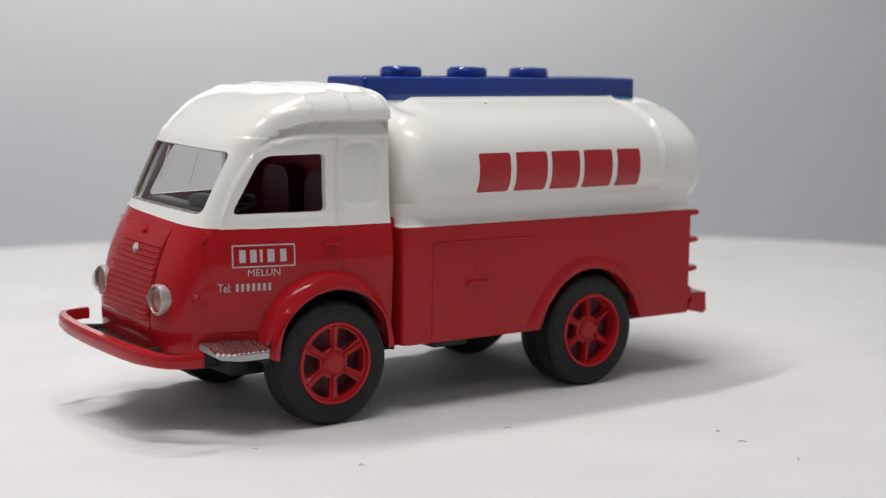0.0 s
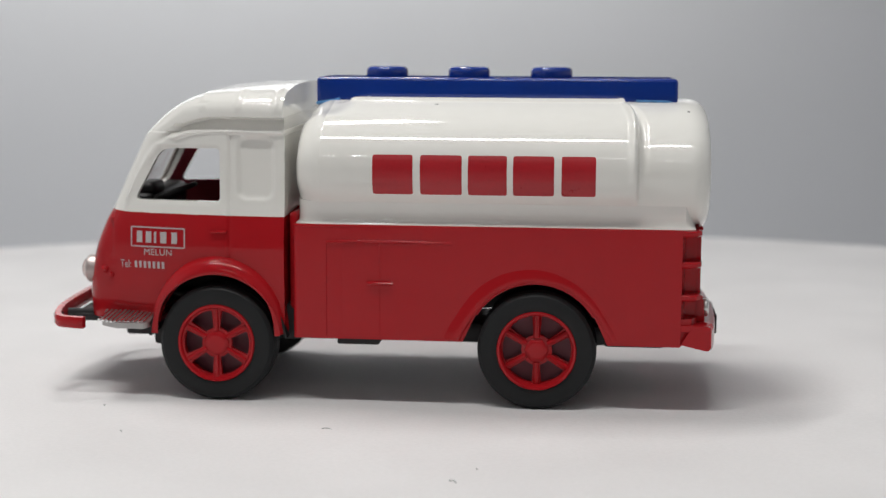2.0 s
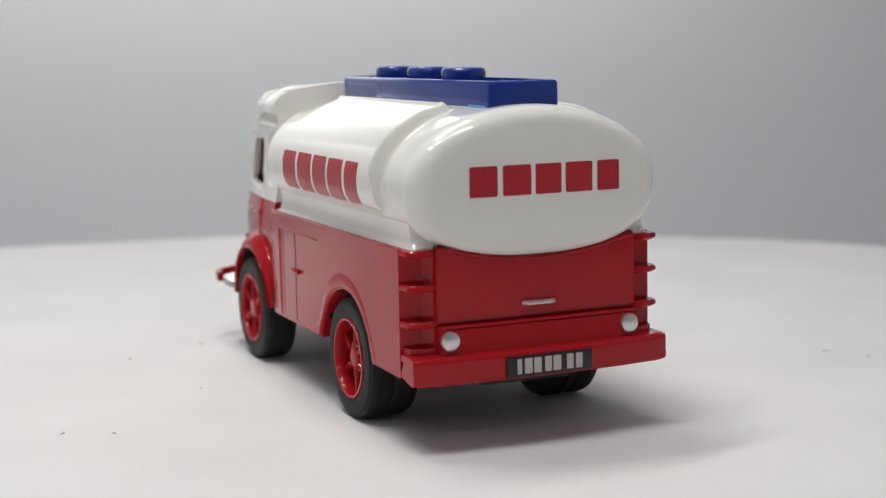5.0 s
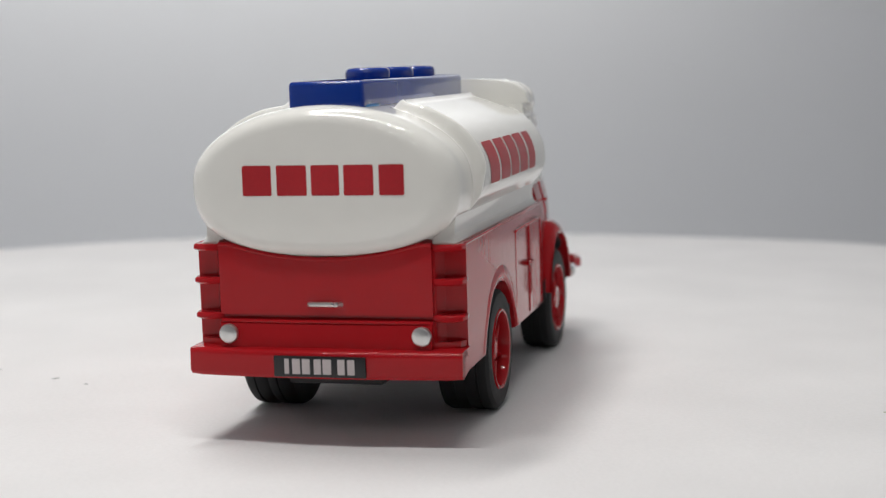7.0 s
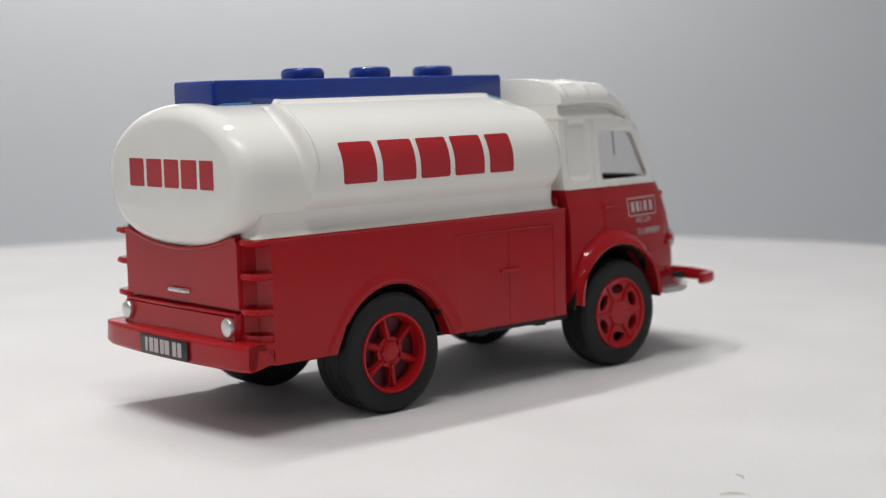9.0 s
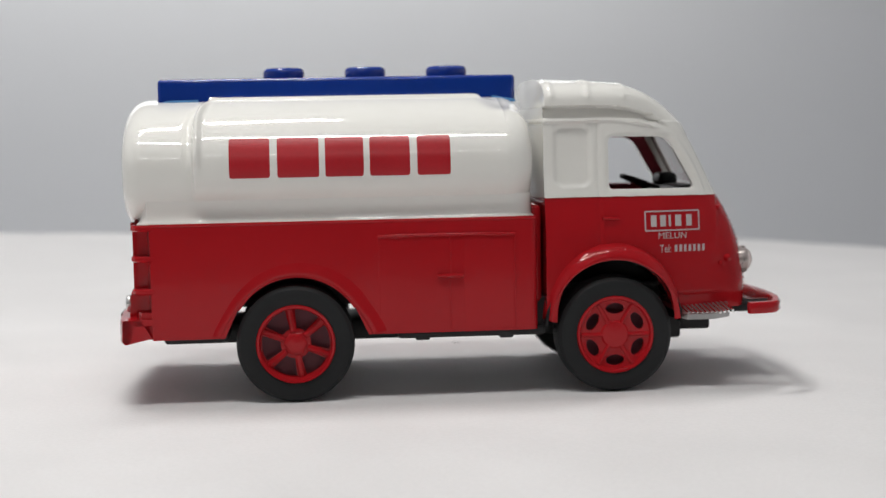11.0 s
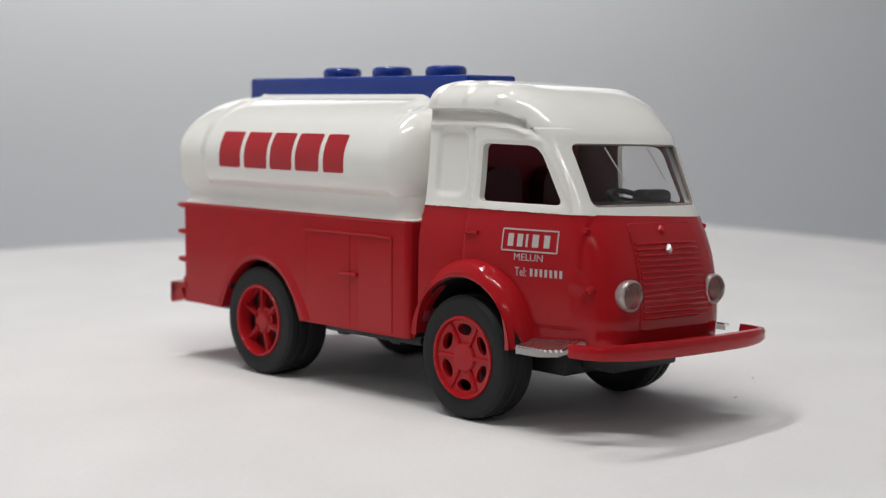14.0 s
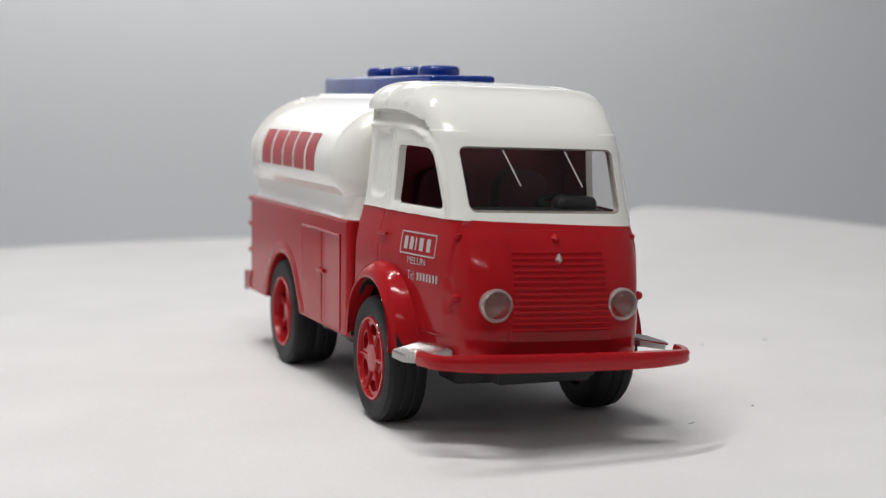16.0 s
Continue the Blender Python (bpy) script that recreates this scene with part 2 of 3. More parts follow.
# ---- room ----
def room():
    x, back, front, top, low, th = 46, 70, 150, 52, -14, 4
    walls = [("wall_north", (-x - th, x + th, back, back + th, low, top)), ("wall_south", (-x - th, x + th, -front - th, -front, low, top)),
             ("wall_west", (-x - th, -x, -front, back, low, top)), ("wall_east", (x, x + th, -front, back, low, top)),
             ("ceiling", (-x - th, x + th, -front - th, back + th, top, top + th)), ("floor", (-x - th, x + th, -front - th, back + th, low - th, low))]
    words = {"ceiling": "plain pale grey ceiling over the table", "floor": "plain pale grey bench top under the turntable"}
    for name, b in walls:
        tagged(finish(box(*b, bevel=0), name, WALL), words.get(name, "plain smooth pale grey wall behind the table"), "wall" if "wall" in name else name, kind="structure")


room()


def turntable():
    """A round table covered with white paper; the sheet rises at one side of its rim and under the model."""
    root = new("turntable")
    bm = bmesh.new()
    radii = [0, 0.6, 1.2, 1.8, 2.4, 3, 3.6, 4.2, 4.8, 5.5, 6.3, 7.2, 8.2, 9.4, 10.8, 12.4, 14, 15.6, 17.2, 18.8, 20, 21, 22, 22.8, 23.5, 24, 24.4, 24.6]
    n = 360
    rings = []
    for r in radii[1:]:
        ring = []
        for i in range(n):
            a = 2 * math.pi * i / n
            x, y = r * math.cos(a), r * math.sin(a)
            z = (0.0107 * (x - 0.494) - 0.0217 * y) * (1 - smooth((r - 4.2) / 5))
            off = (math.degrees(a) - 144.8 + 180) % 360 - 180
            hump = smooth((off + 52) / 50) if off < -2.6 else 1 - smooth((off + 2.6) / 4.0)
            z += 0.92 * hump * smooth((r - 15) / 8)
            z += 0.10 * noise.noise((x * 0.10, y * 0.10, 3.1)) * smooth((r - 9) / 10)
            z += 0.012 * noise.noise((x * 0.5, y * 0.5, 7.7)) * smooth((r - 3.5) / 4)
            if r > 24.3:
                z -= 0.06 + (r - 24.3) * 0.3
            ring.append((x * (1 + 0.006 * noise.noise((x * 0.2, y * 0.2, 1.0)) * (r > 20)), y, z))
        rings.append(ring)
    under = [(1.0 * x, 1.0 * y, z - 0.12) for x, y, z in rings[-1]]
    vs = [[bm.verts.new(p) for p in ring] for ring in rings + [under]]
    c = bm.verts.new((0, 0, -0.0107 * 0.494))
    for i in range(n):
        j = (i + 1) % n
        bm.faces.new((c, vs[0][i], vs[0][j]))
        for a, b in zip(vs, vs[1:]):
            bm.faces.new((a[i], b[i], b[j], a[j]))
    part("paper_sheet", bm, PAPER, root, "white matt paper sheet, slightly wavy at its rim", 60)
    part("plate", lathe([(0, -1.6), (23.6, -1.6), (23.9, -1.5), (23.9, -0.3), (23.6, -0.2), (0, -0.2)], (0, 0, 0), "z", 96), WALL, root)
    part("base", lathe([(0, -14), (12, -14), (12, -13), (9, -12), (9, -1.6), (0, -1.6)], (0, 0, 0), "z", 64), BLACK, root)
    return tagged(root, "round turntable covered with plain white paper, slowly turning", "turntable")


disc = turntable()


def lint(points, mat, label):
    ob = finish(tube(points, 0.009, 6), "lint", mat)
    return tagged(ob, label, "lint", group="lint on the paper")


SPECKS = []
for k, (sx, sy, size, green) in enumerate([(-1.27, 6.5, 0.10, 0), (-1.2, -8.05, 0.16, 1), (0.97, 3.7, 0.11, 0), (4.9, 2.66, 0.09, 0), (-1.49, 5.74, 0.05, 0),
                                           (-0.95, 7.8, 0.06, 0), (4.07, 4.3, 0.06, 0), (-1.8, -8.5, 0.30, 1)]):
    rng = random.Random(k)
    a = rng.uniform(0, 6.28)
    base_z = (0.0107 * (sx - 0.494) - 0.0217 * sy) * (1 - smooth((math.hypot(sx, sy) - 4.2) / 5))
    pts = [(sx + size * (t * math.cos(a + 0.5 * t)), sy + size * (t * math.sin(a + 0.5 * t)), base_z + 0.010 + 0.02 * t * (1 - t)) for t in (-1, -0.6, -0.2, 0.2, 0.6, 1)]
    SPECKS.append(lint(pts, LINT_GREEN if green else LINT, "short pale green fibre lying on the paper" if green else "tiny dark curled speck of lint on the paper"))


# ---- the model truck: x forward, y to its left, z up from the paper ----
truck = tagged(new("toy_tanker_truck"), "red and white die-cast model tanker lorry with blue tank tray", "toy truck")

FRONT = ((1.15, 5.16), (1.6, 5.18), (2.25, 5.08), (2.9, 4.83), (3.05, 4.74), (3.28, 4.62), (3.7, 4.42), (4.2, 4.16), (4.34, 4.08), (4.60, 3.84), (4.86, 3.49),
         (5.05, 3.02), (5.11, 2.6), (5.155, 2.1), (5.18, 1.8))
WIDE = ((1.15, 1.9), (1.5, 1.92), (2.5, 1.93), (2.8, 1.90), (3.1, 1.83), (3.3, 1.79), (4.2, 1.72), (4.6, 1.70), (4.75, 1.685), (4.85, 1.65), (4.95, 1.58), (5.03, 1.47),
        (5.08, 1.34), (5.115, 1.18), (5.145, 0.98), (5.167, 0.75), (5.18, 0.4))
EAVE = ((1.5, 4.66), (2.3, 4.66), (2.7, 4.65), (3.0, 4.61), (3.25, 4.54), (3.45, 4.45), (3.62, 4.34), (3.74, 4.24), (3.95, 4.0))  # roof's lower edge
LEDGE = ((1.5, 4.44), (2.5, 4.45), (3.0, 4.43), (3.3, 4.37), (3.55, 4.27), (3.8, 4.07), (4.0, 3.8), (4.2, 3.42), (4.3, 3.15), (4.36, 2.9))  # top of the door pressing
BACK = 1.52


def side_y(x, z, off=0.0):
    """Half width of the cab at x and height z, ahead of its rounding."""
    s = (x - BACK) / 2.7
    turn_in = 1 - 0.04 * smooth((z - 4.25) / 0.85) * smooth((x - 2.2) / 1.4)
    return (curve(WIDE, z) - off) * (1 - 0.06 * s - 0.13 * s * s) * turn_in


def skin_y(x, z):
    """Half width of the cab at x and height z, with the rounding to its front."""
    f = curve(FRONT, z)
    r = corner(z, f, BACK)
    if x <= f - r:
        return side_y(x, z)
    return side_y(x, z) * max(0.0, 1 - min(1.0, (x - f + r) / r) ** 4.2) ** (1 / 4.2)


def front_x(y, z):
    """Where the cab's front lies at height z, y off the middle."""
    f = curve(FRONT, z)
    r = corner(z, f, BACK)
    x = f
    for _ in range(8):
        x = f - r + r * max(0.0, 1 - min(1, abs(y) / side_y(x, z)) ** 4.2) ** (1 / 4.2)
    return x


def corner(z, f, back):
    return min(0.72 - 0.10 * smooth((z - 4.15) / 0.4) + 0.12 * smooth((z - 4.8) / 0.3), 0.8 * (f - back))


def in_box(x, z, x0, x1, z0, z1, r, soft):
    """1 inside a rounded rectangle, falling softly to 0 over its edge."""
    dx, dz = abs(x - (x0 + x1) / 2) - (x1 - x0) / 2 + r, abs(z - (z0 + z1) / 2) - (z1 - z0) / 2 + r
    d = math.hypot(max(dx, 0), max(dz, 0)) + min(max(dx, dz), 0) - r
    return 1 - smooth(d / soft + 0.5)


def pressing(x, y, z):
    """How far the casting stands proud (+) or lies back (-) of the plain cab shape."""
    if abs(y) < 0.25 and z < 5.0:
        return 0.0
    h = 0.0
    ze, zl = curve(EAVE, x), curve(LEDGE, x)
    fore = 1 - smooth((x - 2.7) / 1.0)
    side = smooth((abs(y) - 1.0) / 0.3)
    # overhanging roof edge, and the cove under it down to the ledge over the door
    h += 0.105 * smooth((z - ze) / 0.03) * (1 - smooth((z - ze - 0.12) / 0.42)) * fore
    rear = 1 - smooth((x - 3.3) / 0.5)
    if zl < z < ze + 0.03 and x < 3.9:
        h -= 0.10 * smooth((z - zl) / max(0.03, ze - zl)) ** 0.7 * (1 - smooth((z - ze) / 0.03)) * side * rear
    # the ledge's lip, running down the screen pillar
    if 1.5 < x < 4.4 and z > 2.95:
        d = (z - zl) * (1.0 if x < 3.3 else 1.0 - 0.5 * smooth((x - 3.3) / 0.4))
        h += 0.036 * smooth((d + 0.05) / 0.04) * (1 - smooth(d / (0.16 if x < 3.3 else 0.08))) * side * smooth((z - 3.05) / 0.2)
    # sunk panel behind the door, and the door standing a little proud
    if 3.0 < z < 4.6 and x < 2.6:
        h -= 0.055 * in_box(x, z, 1.72, 2.31, 3.36, 4.36, 0.14, 0.09)
    if z < 4.42:
        h += 0.018 * smooth((x - 2.45) / 0.05) * (1 - smooth((x - 4.52) / 0.06)) * side * smooth((z - 1.47) / 0.05)
        h -= 0.016 * math.exp(-((x - 2.45) / 0.022) ** 2) * side * smooth((z - 2.3) / 0.1)
        h -= 0.016 * math.exp(-((x - 4.57) / 0.02) ** 2) * (1 - smooth((z - 3.0) / 0.1)) * smooth((z - 1.47) / 0.05)
    # rounded sink round the window opening
    if 3.1 < z < 4.4 and 2.4 < x < 4.4:
        lean = (z - 3.28) * 0.56
        h -= 0.03 * in_box(x + lean * smooth((x - 3.2) / 0.8), z, 2.60, 4.17, 3.26, 4.19, 0.12, 0.10) * side
    # soft folds across the roof, strongest over its shoulders
    if z > 4.7:
        for x0 in (1.66, 2.28, 2.90):
            h += 0.024 * math.exp(-((x - x0) / 0.05) ** 2) * smooth((z - 4.72) / 0.1) * (0.25 + 0.75 * smooth((abs(y) - 0.7) / 0.7))
    # faint unevenness of thick paint
    h += 0.003 * noise.noise((x * 1.4, y * 1.4, z * 1.4))
    return h


def cab_skin():
    """The cab's outside as cast, with its pressings."""
    fine = sorted({round(a + (b - a) * k / n, 4) for a, b in zip(LEVELS, LEVELS[1:]) for n in [max(1, math.ceil((b - a) / (0.034 if b < 4.1 else 0.015 if b < 5.09 else 0.006)))] for k in range(n + 1)})
    bm = cab_solid(fine, sides=84, turns=40)
    bmesh.ops.recalc_face_normals(bm, faces=bm.faces[:])
    bm.normal_update()
    moves = [(v, v.normal.copy() * pressing(*v.co)) for v in bm.verts if BACK + 0.001 < v.co.x and fine[0] < v.co.z < fine[-1]]
    for v, d in moves:
        v.co += d
    return bm


def cab_solid(levels, off=0.0, back=BACK, sides=22, turns=24):
    rings = []
    for z in levels:
        f = curve(FRONT, z) - off
        r = corner(z, f, back)
        half = []
        for i in range(sides):
            x = back + (f - r - back) * i / sides
            half.append((x, side_y(x, z, off)))
        for i in range(turns + 1):
            a = math.pi / 2 * (1 - i / turns)
            x = f - r + r * abs(math.cos(a)) ** (2 / 4.2)
            half.append((x, side_y(x, z, off) * abs(math.sin(a)) ** (2 / 4.2)))
        ring = half + [(x, -y) for x, y in half[-2::-1]]
        out = [(x, y, z) for x, y in ring]
        rings.append(out)
    return loft(rings)


LEVELS = [1.22, 1.35, 1.5, 1.75, 2.0, 2.25, 2.5, 2.7, 2.85, 3.0, 3.1, 3.2, 3.35, 3.6, 3.85, 4.05, 4.2, 4.32, 4.42, 4.52, 4.58, 4.625, 4.645, 4.66, 4.675, 4.69, 4.705, 4.74, 4.8, 4.86, 4.92,
          4.97, 5.02, 5.06, 5.09, 5.11, 5.13, 5.145, 5.16, 5.172, 5.18]
WINDOW = [(2.63, 3.29), (4.15, 3.28), (3.66, 4.15), (2.63, 4.17)]
WINDOW_R = [0.08, 0.07, 0.35, 0.1]
SHIELD = [(-1.2, 3.27), (1.2, 3.27), (1.24, 4.2), (-1.24, 4.2)]


def on_side(s, lift=0.0):
    return lambda x, z: Vector((x, s * (skin_y(x, z) + lift), z))


def cab():
    arch = prism([(2.65 + 1.10 * math.cos(a), 0.95 + 1.18 * math.sin(a)) for a in [math.pi * 2 * k / 40 for k in range(40)]], "y", -3, 3)
    cutters = [cab_solid([1.45, 2.0, 2.6, 3.1, 3.6, 4.2, 4.45, 4.7, 4.86, 4.96, 5.03], 0.13, BACK + 0.14),
               prism(rounded(WINDOW, WINDOW_R), "y", -3, 3), prism(rounded(SHIELD, 0.12), "x", 3.6, 6.5), arch]
    solid = cut(cab_skin(), *cutters)
    # the inside is moulded in dark red
    for f in solid.faces:
        p = f.calc_center_median()
        if f.normal.dot(p - Vector((3.0, 0, 3.2))) < 0 and f.normal.y * p.y < 0.02 and p.z < 5.09 and abs(p.y) < skin_y(p.x, p.z) - 0.085 and front_x(p.y, p.z) - p.x > 0.085 and p.x > BACK + 0.1:
            f.material_index = 1
    upper, lower = solid.copy(), solid
    part("cab_roof", split(upper, 3.125, True, 0.03), [WHITE, INSIDE], truck, "glossy white upper cab and roof", 55)
    return part("cab_body", split(lower, 3.125, False, 0.03), [RED, INSIDE], truck, "glossy red lower cab", 55)


# the cab casting sits a little askew, higher on its right
CAB_TILT = Matrix.Translation((0, 1.8, 2.5)) @ Matrix.Rotation(-0.024, 4, "X") @ Matrix.Translation((0, -1.8, -2.5))
TILT[0] = CAB_TILT
cab_body = cab()


def cab_trim():
    for s in (1, -1):
        # sill seam, hinge, handle, side marker
        seam = [(4.5, 1.49), (4.2, 1.48), (3.86, 1.48)]
        part("door_seam", tube([on_side(s, -0.002)(x, z) for x, z in seam], 0.018, 6), RED, truck)
        part("door_handle", tube([on_side(s, 0.045)(x, 2.81 + 0.02 * (2.6 - x)) for x in (2.48, 2.54, 2.62, 2.7, 2.76)], 0.034, 8, flat=0.8), RED, truck)
        part("hinge", lathe([(0, -0.05), (0.05, -0.03), (0.05, 0.03), (0, 0.05)], on_side(s, 0.0)(4.56, 2.93), "z", 12), RED, truck)
        part("hinge", lathe([(0, -0.05), (0.045, -0.03), (0.045, 0.03), (0, 0.05)], on_side(s, 0.0)(4.6, 1.98), "z", 12), RED, truck)
        part("side_marker", lathe([(0.07, -0.04), (0.07, 0.02), (0.05, 0.07), (0, 0.1)], on_side(s, 0.0)(4.72, 2.07), "y", 14, s), RED, truck)
    # ragged ridge of paint between white and red
    rng = random.Random(5)
    edge_line = []
    for k in range(90):
        x = BACK + 0.01 + (front_x(0.9, 3.12) - 0.1 - BACK) * k / 89
        edge_line.append((x, skin_y(x, 3.12)))
    for s in (1, -1):
        pts = [(x, s * (y + 0.001 + pressing(x, y, 3.125)), 3.125 - 0.03 * s * y + 0.009 * noise.noise((x * 3.1, s, 0.5)) + rng.uniform(-0.005, 0.005)) for x, y in edge_line]
        part("paint_ridge", tube(pts, 0.012, 6), WHITE, cab_body)
    # raised nose panel with ribs
    edge = [(-0.82, 1.5), (0.82, 1.5), (0.72, 3.02), (-0.72, 3.02)]
    nose = patch(edge, lambda y, z: Vector((front_x(y, z) + 0.018, y, z)), 16, 20)
    nose_ring = rounded(edge, 0.08)
    part("nose_panel", nose, RED, cab_body)
    part("nose_edge", tube([(front_x(y, z) + 0.006, y, z) for y, z in nose_ring], 0.018, 6, True), RED, cab_body)
    for k in range(14):
        z = 1.66 + k * 0.083
        w = 0.76 - 0.05 * k / 13
        ys = [-w, -0.85 * w, -0.6 * w, -0.3 * w, 0, 0.3 * w, 0.6 * w, 0.85 * w, w]
        part("grille_rib", tube([(front_x(y, z) + 0.018, y, z) for y in ys], 0.027, 6), RED, cab_body)
    diamond = [(0, -0.085), (0.055, 0), (0, 0.085), (-0.055, 0)]
    rings = [[(front_x(0, 2.64) + d, k * y, 2.64 + k * z) for y, z in diamond] for d, k in ((0.02, 1), (0.07, 0.95), (0.1, 0.4))]
    part("emblem", loft(rings), SILVER, cab_body, "small silver diamond-shaped badge")
    rings = [[(front_x(0, 2.93) + d - 0.4 * z * k, k * y * 1.2, 2.93 + k * z * 0.8) for y, z in diamond] for d, k in ((0.0, 1), (0.05, 0.95), (0.09, 0.4))]
    part("bonnet_catch", loft(rings), RED, cab_body)


cab_trim()


def cab_inside():
    x = BACK + 0.2
    part("rear_bulkhead", box(x, x + 0.05, -1.5, 1.5, 1.9, 4.9, 0.02), INSIDE, truck)
    part("floor_pan", box(1.8, 4.7, -1.35, 1.35, 1.62, 1.7, 0.02), BLACK, truck)
    part("dashboard", box(3.95, 4.38, -1.1, 1.1, 2.6, 3.32, 0.12, 3), BLACK, truck)
    part("dash_cowl", box(3.95, 4.3, 0.3, 0.95, 3.25, 3.50, 0.1, 3), BLACK, truck)
    for s in (1, -1):
        seat = join(box(2.0, 2.9, s * 0.68 - 0.5, s * 0.68 + 0.5, 2.3, 2.7, 0.12, 3), prism(rounded([(s * 0.68 - 0.45, 2.6), (s * 0.68 + 0.45, 2.6), (s * 0.68 + 0.42, 3.78), (s * 0.68 - 0.42, 3.78)], [0.05, 0.05, 0.33, 0.33]), "x", 1.85, 2.15))
        part("seat", seat, SEAT_AND_WHEEL_SHADE, truck)
    ring = []
    for k in range(28):
        a = 2 * math.pi * k / 28
        ring.append((3.72 + 0.40 * math.cos(a) * 0.94, 0.66 + 0.42 * math.sin(a), 3.3 - 0.40 * math.cos(a) * 0.36))
    wheel = part("steering_wheel", tube(ring, 0.045, 8, True), BLACK, truck)
    part("steering_column", tube([(3.72, 0.66, 3.3), (4.2, 0.66, 2.7)], 0.06, 8), BLACK, wheel)
    for a in (0, 2.1, 4.2):
        part("spoke", tube([(3.72, 0.66, 3.3), (3.72 + 0.376 * math.cos(a), 0.66 + 0.42 * math.sin(a), 3.3 - 0.144 * math.cos(a))], 0.03, 6), BLACK, wheel)
    # windscreen: clear plastic with a smoked edge, wipers outside
    pane = part("windscreen", patch(SHIELD, lambda y, z: Vector((front_x(y, z) - 0.07, y, z)), 12, 8), GLASS, truck, "clear plastic windscreen")
    pane.visible_shadow = False
    part("seal", tube([(front_x(y, z) - 0.03, y, z) for y, z in rounded(SHIELD, 0.12)], 0.03, 8, True), RIM_TINT, pane)
    for y0 in (-0.57, 0.42):
        part("wiper", tube([(front_x(y0 + 0.19 * t, 4.15 - 0.5 * t) - 0.03, y0 + 0.19 * t, 4.15 - 0.5 * t) for t in (0, 0.5, 1)], 0.013, 6), PRINT, pane)


cab_inside()


def headlight(s):
    c = Vector((front_x(0.99, 2.0) - 0.07, s * 0.985, 2.0))
    part("bezel", lathe([(0.215, -0.05), (0.232, 0.05), (0.238, 0.10), (0.232, 0.135), (0.208, 0.15), (0.188, 0.10)], c, "x", 32), RING, light_root(s, c), "thin dull silver ring")


LIGHTS = {}


def light_root(s, c):
    bowl = part("headlight", lathe([(0.0, -0.2), (0.2, -0.15), (0.222, 0.0), (0.2, 0.08), (0.12, 0.10), (0.0, 0.11)], c, "x", 24), BOWL, truck, "round headlight with clear lens")
    LIGHTS[s] = bowl
    part("lens", lathe([(0.0, 0.115), (0.187, 0.115), (0.187, 0.15), (0.16, 0.205), (0.1, 0.24), (0.0, 0.25)], c, "x", 28), LENS, bowl, "clear domed plastic lens").visible_shadow = False
    return bowl


headlight(1)
headlight(-1)


def front_fender(s):
    """A flared arch, rolled over from the cab side to its lip."""
    rings = []
    n = 40
    for k in range(n + 1):
        a = math.radians(8 + 164 * k / n)
        ca, sa = math.cos(a), math.sin(a)
        ro, ri = 1.15 + 0.27 * max(0, sa) ** 1.5, 1.05 + 0.10 * sa
        prof = [(ro + 0.03, 1.52), (ro, 1.84), (ro - 0.03, 1.95), (ro - 0.09, 2.03), (ro - 0.17, 2.08), (ri + 0.03, 2.10), (ri, 2.085), (ri, 2.02), (ri + 0.06, 1.52)]
        z0 = 0.98
        rings.append([(2.65 + r * ca, s * y, z0 + r * sa) for r, y in prof])
    bm = loft(rings)
    return part("fender", bm, RED, truck, "glossy red flared front mudguard", 50)


for s in (1, -1):
    front_fender(s)
    lin = [[(2.65 + r * math.cos(a), y, 0.98 + r * math.sin(a)) for r, y in ((1.13, s * 0.9), (1.13, s * 1.98), (1.17, s * 1.98), (1.17, s * 0.9))] for a in [math.radians(4 + 172 * k / 24) for k in range(25)]]
    back = prism([(2.65 + 1.14 * math.cos(a), 0.98 + 1.15 * math.sin(a)) for a in [math.radians(4 + 172 * k / 24) for k in range(25)]], "y", min(s * 0.86, s * 0.9), max(s * 0.86, s * 0.9))
    part("wheel_well", join(loft(lin), back), BLACK, truck, "black inner wheel well")


def bumper():
    """Front bumper: a bar bowed in plan, with its ends turned back."""
    prof = [(-0.07, -0.11), (0.04, -0.125), (0.085, -0.07), (0.075, 0.0), (0.085, 0.06), (0.05, 0.115), (-0.06, 0.12), (-0.09, 0.0)]
    path = []
    for k in range(-24, 25):
        t = k / 24
        y = 2.04 * math.sin(t * math.pi / 2 * 0.985) / math.sin(math.pi / 2 * 0.985)
        x = 5.65 - 0.50 * abs(t) ** 2.4 - 0.24 * max(0, abs(t) - 0.8) / 0.2
        path.append(Vector((x, y, 1.265)))
    rings = []
    for i, p in enumerate(path):
        d = (path[min(i + 1, len(path) - 1)] - path[max(i - 1, 0)]).normalized()
        out = Vector((d.y, -d.x, 0))
        thin = 1 - 0.2 * smooth((abs(p.y) - 1.1) / 0.95)
        rings.append([p + out * u * thin + Vector((0, 0, w * thin)) for u, w in prof])
    bar = part("front_bumper", loft(rings), WORN, truck, "chipped red bowed front bumper bar", 50)
    for s in (1, -1):
        part("bumper_iron", tube([(4.7, s * 0.95, 1.2), (5.2, s * 1.0, 1.22), (5.62, s * 1.1, 1.24)], 0.07, 8), BLACK, bar)
    part("bumper_tray", box(4.6, 5.45, -1.15, 1.15, 1.1, 1.22, 0.03), BLACK, truck)


bumper()


TILT[0] = Matrix.Identity(4)


